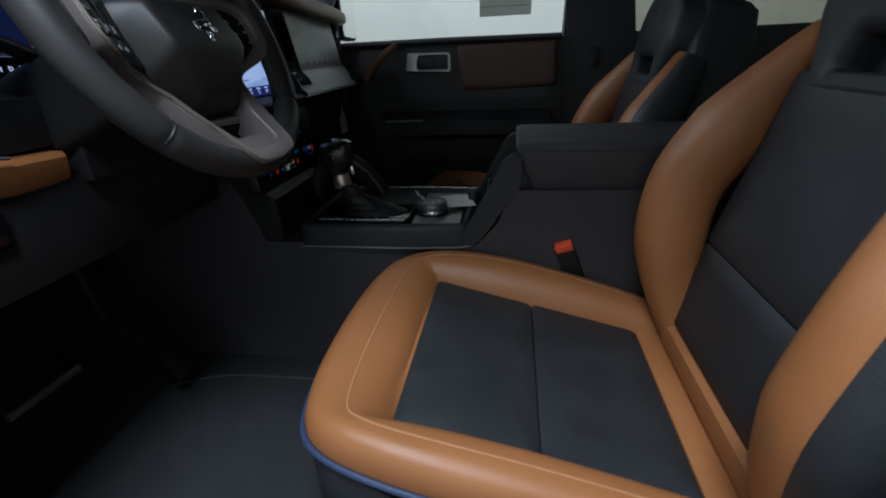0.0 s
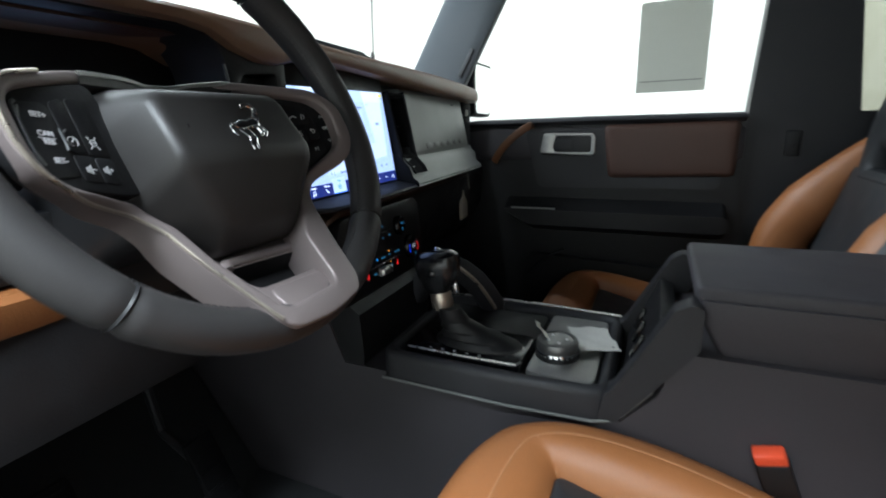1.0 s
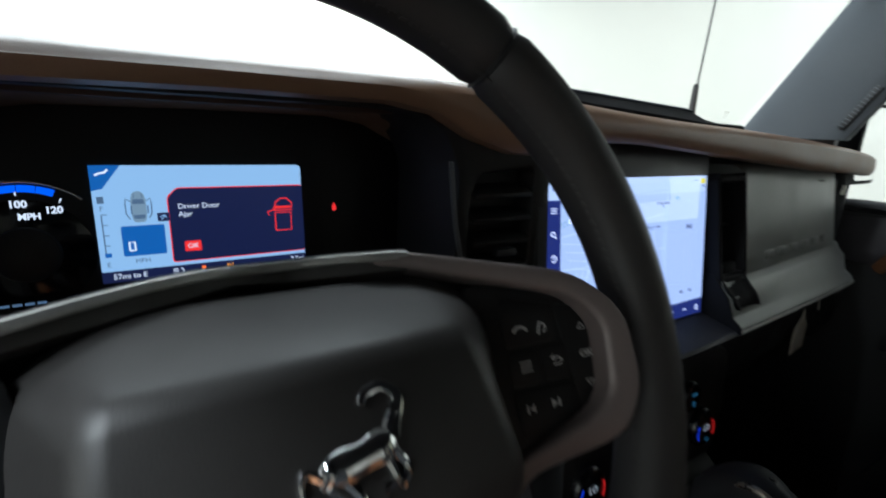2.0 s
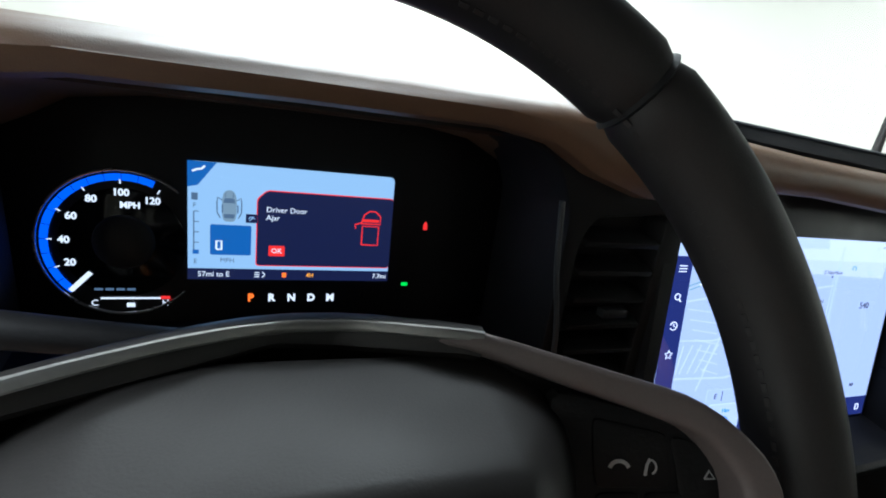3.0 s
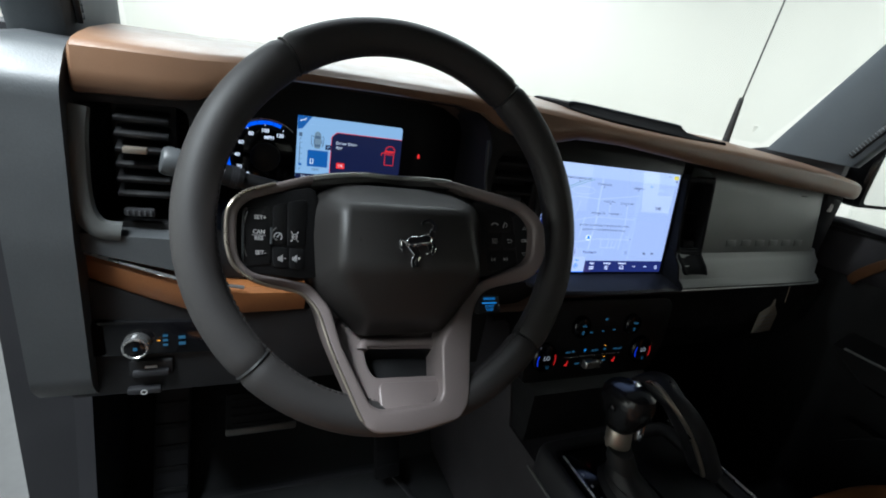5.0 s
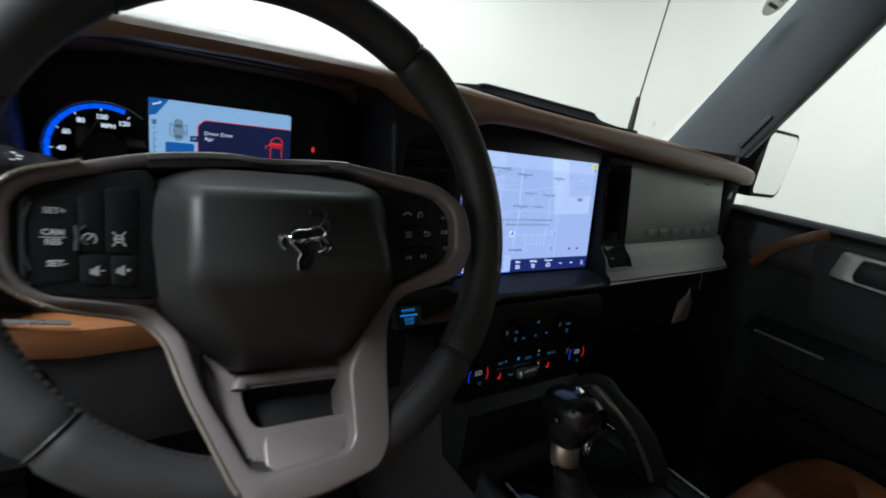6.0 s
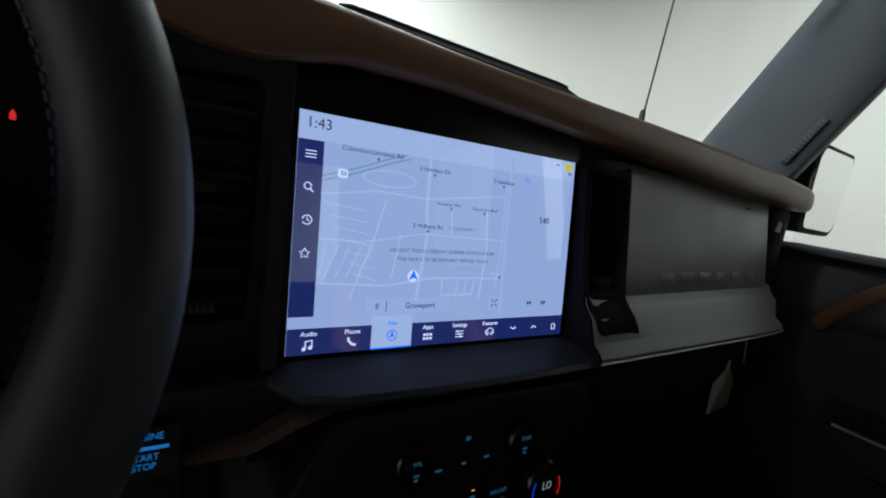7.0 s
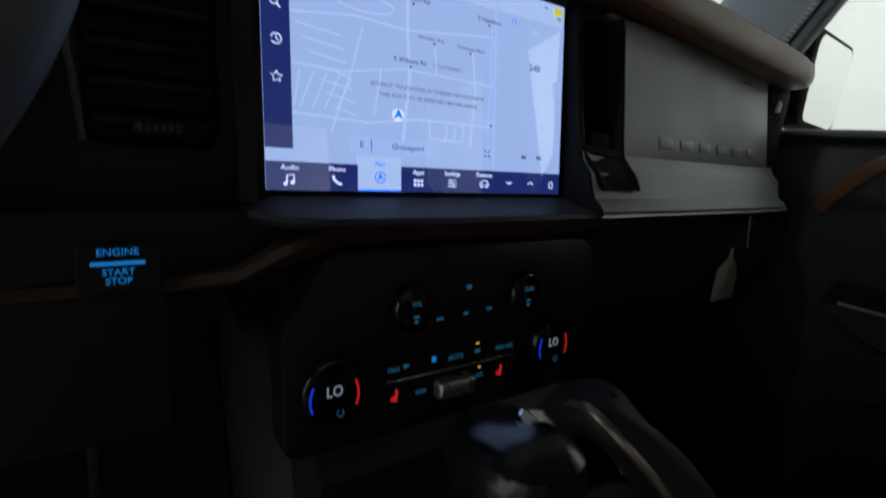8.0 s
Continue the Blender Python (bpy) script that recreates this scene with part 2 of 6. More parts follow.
def plate(outer, depth, m=None, holes=(), bevel=0.0, seg=2, bm=None):
    """A flat plate in the local xy plane, its face at z = 0 and its body below it."""
    own = bmesh.new()
    if holes:
        edges = []
        for loop in (outer, *holes):
            vs = [own.verts.new((x, y, 0)) for x, y in loop]
            edges += [own.edges.new((vs[i], vs[(i + 1) % len(vs)])) for i in range(len(vs))]
        bmesh.ops.triangle_fill(own, use_beauty=True, use_dissolve=False, edges=edges, normal=(0, 0, 1))
    else:
        own.faces.new([own.verts.new((x, y, 0)) for x, y in outer])
    front = list(own.faces)
    bmesh.ops.recalc_face_normals(own, faces=front)
    rim_edges = [e for e in own.edges if len(e.link_faces) == 1]
    made = bmesh.ops.extrude_face_region(own, geom=front, use_keep_orig=True)
    bmesh.ops.translate(own, vec=(0, 0, -depth), verts=[v for v in made["geom"] if isinstance(v, bmesh.types.BMVert)])
    if bevel:
        bmesh.ops.bevel(own, geom=[e for e in rim_edges if e.is_valid], offset=bevel, segments=seg, profile=0.5, affect="EDGES")
    if m:
        bmesh.ops.transform(own, matrix=m, verts=own.verts)
    return join(bm, own)


def loft(rings, closed=True, caps=True, bm=None):
    own = bmesh.new()
    vs = [[own.verts.new(p) for p in ring] for ring in rings]
    n = len(rings[0])
    for a, b in zip(vs, vs[1:]):
        for i in range(n if closed else n - 1):
            own.faces.new((a[i], a[(i + 1) % n], b[(i + 1) % n], b[i]))
    if caps:
        own.faces.new(vs[0])
        own.faces.new(vs[-1])
    return join(bm, own)


def spline(pts, n=6):
    """A smooth line through the points."""
    ps, out = [Vector(p) for p in pts], []
    for i in range(len(ps) - 1):
        p0, p1, p2, p3 = ps[max(i - 1, 0)], ps[i], ps[i + 1], ps[min(i + 2, len(ps) - 1)]
        for j in range(n):
            t = j / n
            out.append(0.5 * (2 * p1 + (p2 - p0) * t + (2 * p0 - 5 * p1 + 4 * p2 - p3) * t * t + (3 * p1 - p0 - 3 * p2 + p3) * t ** 3))
    return out + [ps[-1]]


def tube(pts, wide, high=None, up=(0, 0, 1), n=12, power=1.0, taper=None, bm=None):
    """A line of rounded section: half as wide across as wide, half as high along up."""
    high, ps, up = high or wide, [Vector(p) for p in pts], Vector(up)
    rings = []
    for i, p in enumerate(ps):
        d = (ps[min(i + 1, len(ps) - 1)] - ps[max(i - 1, 0)]).normalized()
        side = d.cross(up).normalized()
        top = side.cross(d)
        k = taper[i] if taper else 1
        ring = []
        for a in range(n):
            c, s = math.cos(2 * math.pi * a / n), math.sin(2 * math.pi * a / n)
            c, s = math.copysign(abs(c) ** power, c), math.copysign(abs(s) ** power, s)
            ring.append(p + side * (wide * k * c) + top * (high * k * s))
        rings.append(ring)
    return loft(rings, bm=bm)


def lathe(profile, m=None, n=28, bm=None):
    own = bmesh.new()
    rings = [[own.verts.new((r * math.cos(2 * math.pi * i / n), r * math.sin(2 * math.pi * i / n), z)) for i in range(n)] for r, z in profile]
    for a, b in zip(rings, rings[1:]):
        for i in range(n):
            own.faces.new((a[i], a[(i + 1) % n], b[(i + 1) % n], b[i]))
    own.faces.new(rings[0])
    own.faces.new(rings[-1])
    if m:
        bmesh.ops.transform(own, matrix=m, verts=own.verts)
    return join(bm, own)


def basis(origin, x, y):
    x, y = Vector(x).normalized(), Vector(y)
    z = x.cross(y).normalized()
    y = z.cross(x)
    m = Matrix((x, y, z)).transposed().to_4x4()
    m.translation = origin
    return m


def rect(x0, y0, x1, y1, r=0.0, n=3):
    p = [(x0, y0), (x1, y0), (x1, y1), (x0, y1)]
    return rounded(p, r, n) if r else p


def words(name, text, size, m, x, y, mat, parent, z=0.0006, bold=0.0, align="CENTER", deep=0.0002):
    cu = bpy.data.curves.new(name, "FONT")
    cu.body, cu.size, cu.align_x, cu.align_y, cu.extrude, cu.offset = text, size, align, "CENTER", deep, bold
    cu.resolution_u = 3
    tmp = bpy.data.objects.new("tmp", cu)
    scene.collection.objects.link(tmp)
    me = bpy.data.meshes.new_from_object(tmp.evaluated_get(bpy.context.evaluated_depsgraph_get()))
    bpy.data.objects.remove(tmp)
    me.transform(m @ Matrix.Translation((x, y, z)))
    me.materials.clear()
    me.materials.append(M[mat])
    ob = new(name, me)
    ob.parent = parent
    ob.matrix_parent_inverse = PLACE.get(parent, Matrix()).inverted()
    return ob


def flat(name, poly, m, mat, parent, z=0.0004, deep=0.0003, label=""):
    return part(name, plate(poly, deep, m @ Matrix.Translation((0, 0, z))), mat, parent, label, smooth=0)


def bar(x, y, w, h, r=0.0):
    return rect(x - w / 2, y - h / 2, x + w / 2, y + h / 2, r)


def line(pts, w):
    """A flat band along a line of 2D points."""
    ps = [Vector(p) for p in pts]
    left, right = [], []
    for i, p in enumerate(ps):
        d = (ps[min(i + 1, len(ps) - 1)] - ps[max(i - 1, 0)]).normalized()
        nrm = Vector((-d.y, d.x)) * w / 2
        left.append(tuple(p + nrm))
        right.append(tuple(p - nrm))
    return left + right[::-1]


def arc(cx, cy, r, a0, a1, n=24):
    return [(cx + r * math.cos(radians(a0 + (a1 - a0) * i / n)), cy + r * math.sin(radians(a0 + (a1 - a0) * i / n))) for i in range(n + 1)]


# ---- structure: booth, car shell ----
def slab(x0, y0, z0, x1, y1, z1, r=0.0):
    return box(((x0 + x1) / 2, (y0 + y1) / 2, (z0 + z1) / 2), (x1 - x0, y1 - y0, z1 - z0), r)


def side_prism(poly, x0, x1, bevel=0.0, bm=None, holes=()):
    """An outline in (y, z), carried from x0 to x1."""
    return plate(poly, x1 - x0, basis((x1, 0, 0), (0, 1, 0), (0, 0, 1)), bevel=bevel, bm=bm, holes=holes)


def front_prism(poly, y0, y1, bevel=0.0, holes=(), bm=None):
    """An outline in (x, z) whose face looks to the rear at y0."""
    return plate(poly, y1 - y0, basis((0, y0, 0), (1, 0, 0), (0, 0, 1)), bevel=bevel, holes=holes, bm=bm)


# unseen floor, its dark colour limits bounce into the cabin
solid("ground", slab(-30, -30, -0.75, 30, 30, -0.62), "ground", "smooth unseen floor under the car, set dark to cut bounced light", "floor", kind="structure")
solid("wall_front", slab(-4.2, 4.6, -0.62, 4.0, 4.75, 2.9), "wall", "white booth wall ahead of the car", "wall", kind="structure")
solid("wall_back", slab(-4.2, -5.6, -0.62, 4.0, -5.45, 2.9), "wall", "white booth wall behind the car", "wall", kind="structure")
solid("wall_east", slab(3.85, -5.45, -0.62, 4.0, 4.6, 2.9), "wall", "white booth wall beside the passenger side", "wall", kind="structure")
# out of view; serves as reflector for the west fill
solid("wall_west", slab(-4.2, -5.45, -0.62, -4.05, 4.6, 2.9), "wall", "unseen white wall beside the driver side, bounces added fill light", "wall", kind="structure")
# unseen lid on the booth, dark so little light comes from above
solid("ceiling", slab(-4.2, -5.6, 2.9, 4.0, 4.75, 3.0), "ceiling", "unseen ceiling above the car, set dark to cut top light", "ceiling", kind="structure")

def cove(cx, cy, a0, r=2.2):
    """A rounded upright corner of the booth, tangent to two walls."""
    inner = arc(cx, cy, r, a0, a0 + 90, 16)
    outer = arc(cx, cy, r + 0.06, a0, a0 + 90, 16)
    return plate(inner + outer[::-1], 3.52, Matrix.Translation((0, 0, 2.90)))


solid("wall_cove_east", cove(1.65, 2.40, 0), "wall", "rounded white booth corner ahead of the passenger side", "wall", kind="structure")
solid("wall_cove_west", cove(-1.85, 2.40, 90), "wall", "rounded white booth corner ahead of the driver side", "wall", kind="structure")

# cabin floor with the carpet, tunnel and firewall
solid("floor", slab(-0.74, -1.7, -0.05, 0.74, 0.98, 0.0), "carpet", "black carpet on the cabin floor", "carpet", kind="structure")
solid("wall_firewall", side_prism([(0.98, -0.05), (1.02, -0.05), (1.02, 0.74), (0.86, 0.74), (0.86, 0.70), (0.98, 0.66)], -0.74, 0.74), "carpet", "black firewall below the dashboard", "wall", kind="structure")
solid("wall_cabin_back", slab(-0.74, -1.74, -0.05, 0.74, -1.70, 0.60), "dark", "dark rear panel behind the seats", "wall", kind="structure")
# roof is out of view; dark so its underside bounces little light
solid("roof", slab(-0.76, -1.74, 1.27, 0.76, 0.52, 1.33, 0.02), "dark", "unseen closed car roof, set dark to cut light bounced inside", "roof", kind="structure")


def body_side(sign, name, window_front=True):
    """The body side: rocker, pillars and the roof rail, with open windows; the front door hole stays open."""
    s = sign
    x0, x1 = sorted((s * 0.715, s * 0.775))
    d = 0.0 if s > 0 else -0.14
    bm = side_prism([(-1.74, -0.05), (-0.12 + d, -0.05), (-0.12 + d, 0.655), (-0.115 + d, 0.66), (-0.145 + d, 1.27), (-0.255 + d, 1.27), (-0.335 + d, 0.66), (-1.45, 0.66), (-1.45, 1.27), (-1.74, 1.27)], x0, x1)
    side_prism([(-0.12 + d, -0.05), (1.0, -0.05), (1.0, 0.03), (-0.12 + d, 0.03)], x0, x1, bm=bm)
    side_prism([(-1.74, 1.12), (0.50, 1.12), (0.50, 1.27), (-1.74, 1.27)], x0, x1, bm=bm)
    j0, j1 = sorted((s * 0.74, s * 0.83))
    side_prism([(0.71, -0.05), (1.0, -0.05), (1.0, 0.74), (0.86, 0.78), (0.71, 0.78)], j0, j1, bm=bm)
    k0, k1 = sorted((s * 0.722, s * 0.742))
    side_prism([(0.60, 0.0), (1.0, 0.0), (1.0, 0.74), (0.86, 0.775), (0.66, 0.775), (0.66, 0.40)], k0, k1, bm=bm)
    return solid(name, bm, "dark", "dark inner body side with the centre pillar", "car body", kind="structure", smooth=30)


body_side(1, "wall_right")
body_side(-1, "wall_left")


def windscreen_pillar(s, name):
    t = thing(name, (s * 0.72, 0.72, 0.78), "blue-grey trimmed windscreen pillar leaning back", "pillar", group="windscreen pillars", kind="structure")
    o = .030 if s > 0 else 0.0
    low = [(s * 0.690, 0.838, 0.775), (s * 0.748, 0.835, 0.775), (s * 0.765, 0.65, 0.775), (s * 0.700, 0.633, 0.775)]
    top = [(s * (0.672 + o), 0.545, 1.26), (s * (0.706 + o), 0.550, 1.26), (s * (0.750 + o), 0.378, 1.26), (s * (0.690 + o), 0.362, 1.26)]
    rings = []
    for i in range(9):
        f = i / 8
        q = [tuple(Vector(a).lerp(Vector(b), f)) for a, b in zip(low, top)]
        ring = []
        for j in range(4):
            a, p, b = Vector(q[j - 1]), Vector(q[j]), Vector(q[(j + 1) % 4])
            for k in range(4):
                u = k / 3
                st, en = p.lerp(a, 0.22), p.lerp(b, 0.22)
                ring.append((1 - u) ** 2 * st + 2 * u * (1 - u) * p + u * u * en)
        rings.append(ring)
    part("trim_cover", loft(rings), "pillar", t)
    # ribbed demister grille near the foot
    d = (Vector(top[3]) - Vector(low[3])).normalized()
    G = basis(Vector(low[3]) + d * .068 + Vector((-s * .0020, .027, 0)), d, Vector((s * .25, 1, 0)))
    grille = part("grille", box((0, 0, 0), (.088, .014, .006), .002, m=G), "black", t)
    for i in range(12):
        part("rib", box((-.0385 + .007 * i, 0, s * .0022), (.0018, .012, .005), .0004, m=G), "pillar", grille)
    return t


windscreen_pillar(1, "pillar_right")
windscreen_pillar(-1, "pillar_left")

bmw = loft([[(-0.69, 0.845, 0.785), (0.69, 0.845, 0.785), (0.70, 0.50, 1.27), (-0.70, 0.50, 1.27)], [(-0.69, 0.850, 0.787), (0.69, 0.850, 0.787), (0.70, 0.505, 1.272), (-0.70, 0.505, 1.272)]])
ws = solid("window_1", bmw, "glass", "clear windscreen above the dashboard", "windscreen", kind="structure", smooth=0)
ws.visible_shadow = False
bmg = side_prism([(0.62, 0.64), (0.62, 0.82), (0.42, 1.22), (-0.14, 1.22), (-0.11, 0.64)], 0.738, 0.742)
pg = solid("window_2", bmg, "glass", "clear side window of the passenger door", "window", kind="structure", smooth=0)
pg.visible_shadow = False

bmg = side_prism([(-.29, .655), (-.215, 1.21), (-1.45, 1.21), (-1.45, .655)], .738, .742)
rg = solid("window_3", bmg, "tint", "tinted rear side window", "window", kind="structure", smooth=0)
rg.visible_shadow = False
solid("wall_quarter_trim", side_prism([(-.66, .752), (-.60, 1.20), (-1.45, 1.20), (-1.45, .752)], .690, .712), "headliner", "grey quarter trim above the rear window", "trim", kind="structure")

# bonnet and wing ahead of the windscreen
t = thing("bonnet", (0, 1.5, 0.6), "light grey painted bonnet and wings ahead of the windscreen", "car body", kind="structure")
part("panel", loft([[(-0.80, y, z - 0.14), (0.80, y, z - 0.14), (0.84, y, z - 0.03), (0.72, y, z), (-0.72, y, z), (-0.84, y, z - 0.03)] for y, z in ((0.86, 0.745), (1.1, 0.745), (1.9, 0.715), (2.1, 0.64))]), "paint", t)

# ---- steering wheel ----
HUB = Vector((-0.405, 0.4135, 0.672))
W = basis(HUB, (1, 0, 0), (0, 0.406, 0.914))
wheel = thing("steering_wheel", HUB, "black leather steering wheel with satin taupe spoke trim", "steering wheel")


def rim_arc(a0, a1, n):
    rings = []
    for i, (x, y) in enumerate(arc(0, 0, 0.1750, a0, a1, n)):
        d = Vector((x, y, 0)).normalized()
        k = 0.90 if i in (0, n) else 1.0
        # the rim is a little fuller at ten and two
        k *= 1.0 + 0.05 * max(0.0, math.sin(math.atan2(y, abs(x)) * 2.0)) ** 3
        rings.append([Vector((x, y, 0)) + d * (0.0165 * k * math.cos(a)) + Vector((0, 0, 0.0175 * k * math.sin(a))) for a in (2 * math.pi * j / 20 for j in range(20))])
    bm = loft(rings)
    bmesh.ops.transform(bm, matrix=W, verts=bm.verts)
    return bm


for nm, a0, a1, n in (("rim_top", 52.4, 126.6, 40), ("rim_side", 127.4, 221.6, 48), ("rim_base", 222.4, 318.6, 48), ("rim_side", -40.6, 51.6, 48)):
    part(nm, rim_arc(a0, a1, n), "rim", wheel, "smooth black leather lower section" if nm == "rim_base" else "")
for a in (52.0, 127.0, 222.0, -41.0):
    part("seam", rim_arc(a - 0.5, a + 0.5, 2), "black", wheel)
# fine stitches along the inner edge of the rim
bm = bmesh.new()
for i in range(190):
    a = radians(360 * i / 190)
    c, s_ = math.cos(a), math.sin(a)
    m = W @ Matrix.Translation((0.1592 * c, 0.1592 * s_, 0.004)) @ Matrix.Rotation(a, 4, "Z") @ Matrix.Rotation(0.5, 4, "Y")
    box((0, 0, 0), (0.0022, 0.0032, 0.0016), 0, m=m, bm=bm)
tagged(part("stitching", bm, "rim", wheel, "black stitching", smooth=0), kind="stuff")


def dense(poly, step=0.008):
    """The outline with its long edges cut into short ones."""
    out = []
    for a, b in zip(poly, poly[1:] + poly[:1]):
        n = max(1, int(math.dist(a, b) / step))
        out += [(a[0] + (b[0] - a[0]) * i / n, a[1] + (b[1] - a[1]) * i / n) for i in range(n)]
    return out


def dish(u, v):
    """The height of the trim: deep at the hub, rising to the rim along the arms and down the lower spokes."""
    arm = max(-.052, .021 - .52 * (.15 - min(abs(u), .15)))
    low = -.018 + .042 * min(1.0, max(0.0, (-.06 - v) / .115))
    k = min(1.0, max(0.0, (-.045 - v) / .03))
    k = k * k * (3 - 2 * k)
    return arm * (1 - k) + low * k


TRIM = dense(rounded([(-0.153, -0.0206), (-0.1528, 0.0071), (-0.1421, 0.0209), (-0.087, 0.043), (-0.045, 0.0528), (-0.0137, 0.0568), (0.025, 0.0561), (0.0553, 0.0530), (0.1259, 0.0296), (0.1445, 0.0085), (0.1459, -0.0289), (0.1335, -0.051), (0.0932, -0.0616), (0.0763, -0.0821), (0.0657, -0.1264), (0.0584, -0.1639), (0.0456, -0.1775), (0.0047, -0.1834), (-0.0336, -0.1799), (-0.0456, -0.1692), (-0.0691, -0.1088), (-0.0779, -0.0764), (-0.0908, -0.0619), (-0.1298, -0.0516), (-0.1478, -0.0384)], .012, 4))
INNER = dense(rounded([(-0.1441, -0.0207), (-0.144, 0.006), (-0.1358, 0.0154), (-0.0871, 0.0343), (-0.0139, 0.0492), (0.0552, 0.0446), (0.1236, 0.0184), (0.1343, 0.0031), (0.1324, -0.0265), (0.1256, -0.0355), (0.0904, -0.0508), (0.0693, -0.0678), (0.0498, -0.0956), (0.0374, -0.1109), (0.0323, -0.1548), (0.0256, -0.1617), (-0.0265, -0.1627), (-0.0362, -0.1573), (-0.0576, -0.1089), (-0.066, -0.0745), (-0.0829, -0.0535), (-0.1308, -0.0435), (-0.1407, -0.0345)], .007, 3))
bm = plate(TRIM, 0.018, holes=(INNER,), bevel=0.003, seg=3)
for v in bm.verts:
    deep = 1.0 + 1.3 * min(1.0, max(0.0, (-.050 - v.co.y) / .04)) + 0.9 * min(1.0, max(0.0, (v.co.y - .030) / .015))
    v.co = W @ Vector((v.co.x, v.co.y, dish(v.co.x, v.co.y) + (v.co.z * deep if v.co.z < -.006 else v.co.z)))
trim = part("spoke_trim", bm, "taupe", wheel, "satin taupe trim frame")
start_at = min(range(len(TRIM)), key=lambda i: math.dist(TRIM[i], (-.0456, -.169)))
EDGE = []
for u, v in TRIM[start_at:] + TRIM:
    if v > .030 and u > -.110:
        break
    EDGE.append(W @ Vector((u * .990, v * .990, dish(u, v) + .0004)))
# edge highlight laid on as a thin tube of brighter metal
part("trim_highlight", tube(EDGE, 0.0014, up=W.to_3x3() @ Vector((0, 0, 1)), n=8), "champagne", wheel, "champagne line standing in for the highlight on the trim edge")
def lip_v(u, pts):
    for (u0, v0), (u1, v1) in zip(pts, pts[1:]):
        if u <= u1:
            return v0 + (v1 - v0) * (u - u0) / (u1 - u0)
    return pts[-1][1]


LIP_OUT, LIP_IN = [(-.0870, .0430), (-.0650, .0487), (-.0450, .0530), (-.0280, .0556), (-.0100, .0568), (.0100, .0567), (.0250, .0560), (.0553, .0530), (.1259, .0296)], [(-.0871, .0343), (-.0139, .0492), (.0552, .0446), (.1236, .0184)]
rings, ridge = [], []
for i in range(25):
    u = -.084 + .141 * i / 24
    vt, vi, h = lip_v(u, LIP_OUT), lip_v(u, LIP_IN), dish(u, .05) - .0014 * max(0.0, 1 - i / 8) - .0016 * max(0.0, (i - 21) / 3)
    rings.append([W @ Vector((u + k, v, z)) for k, v, z in ((0, vi - .003, h - .030), (0, vi - .003, h - .004), (.001, vi - .001, h + .0006), (.002, vt - .0035, h + .0014), (.0025, vt - .0005, h + .0002), (.003, vt + .0009, h - .0030), (.003, vt + .0011, h - .034))])
    ridge.append(W @ Vector((u + .002, vt - .0028, h + .0014)))
lip = part("hub_lip", loft(rings), "hub", wheel, "dark satin lip along the top of the hub")
# windscreen sheen on the fold, put in as a brighter strip
part("lip_sheen", tube(ridge, .0022, .0009, up=W.to_3x3() @ Vector((0, 0, 1)), n=8), "satin", lip, "satin line standing in for the sheen on the hub's upper edge")
# dark body behind the arms
bm = plate(dense(rounded([(-.146, -.026), (-.146, .004), (-.08, .037), (-.0139, .053), (.052, .048), (.126, .016), (.132, -.028), (.085, -.050), (-.082, -.050), (-.132, -.040)], .01)), .014)
for v in bm.verts:
    v.co = W @ Vector((v.co.x, v.co.y, dish(v.co.x, v.co.y) - .018 + v.co.z))
part("pod_backing", bm, "black", wheel)
# sloping panel with the slot between the lower spokes
SLP = basis(W @ Vector((0, -.12, -.022)), W.to_3x3() @ Vector((1, 0, 0)), W.to_3x3() @ Vector((0, 1, -.75)))


def sl(pts):
    return [(u, (v + .12) * 1.25) for u, v in pts]


SLOT = rounded(sl([(-.0324, -.1157), (.0364, -.1194), (.0440, -.1255), (.0391, -.1420), (-.0260, -.1395), (-.0306, -.1315)]), .006, 4)
part("slot_panel", plate(rounded(sl([(-.0574, -.0882), (.0701, -.0894), (.0684, -.1198), (.0600, -.1660), (.0446, -.1700), (-.0320, -.1700), (-.0430, -.1640)]), .010, 4), .006, SLP, holes=(SLOT,), bevel=.002, seg=3), "taupe", wheel, "taupe slotted lower panel")
part("slot_wall", loft([[SLP @ Vector((u * k, v * k + (1 - k) * -.012, z)) for u, v in SLOT] for k, z in ((1.0, -.001), (.96, -.010), (.94, -.022))], caps=False), "black", wheel)
part("slot_back", plate(sl([(-.050, -.100), (.055, -.100), (.055, -.155), (-.045, -.155)]), .004, SLP @ Matrix.Translation((0, 0, -.020))), "black", wheel)
part("slot_lip", tube([SLP @ Vector((u, v, .001)) for u, v in rounded(sl([(-.0355, -.1286), (-.0331, -.1107), (.0401, -.1145), (.0494, -.1236), (.0428, -.1538)]), .008, 5)[6:-6]], .0050, .0036, up=SLP.to_3x3() @ Vector((0, 0, 1)), n=12), "taupe", wheel)
part("lower_insert", plate(rounded(sl([(-.0244, -.1440), (.0406, -.1466), (.0438, -.1635), (.0319, -.1700), (-.0185, -.1694), (-.0260, -.1626)]), .008, 4), .004, SLP @ Matrix.Translation((0, 0, .0022)), bevel=.002, seg=3), "taupe", wheel)

# faceted hub cover with soft edges
OUT = [(-.0905, .0012), (-.0835, .0275), (-.0590, .0440), (.0660, .0430), (.0900, .0265), (.0975, .0000), (.0910, -.0600), (.0530, -.1060), (-.0380, -.1060), (-.0835, -.0570)]
TOP = dict(A=(-.0610, .0160, .0165), B=(.0590, .0155, .0165), C=(.0665, -.0400, .0260), D=(-.0645, -.0390, .0260), E=(.0332, -.0879, .0020), F=(-.0335, -.0871, .0020))
bm = bmesh.new()
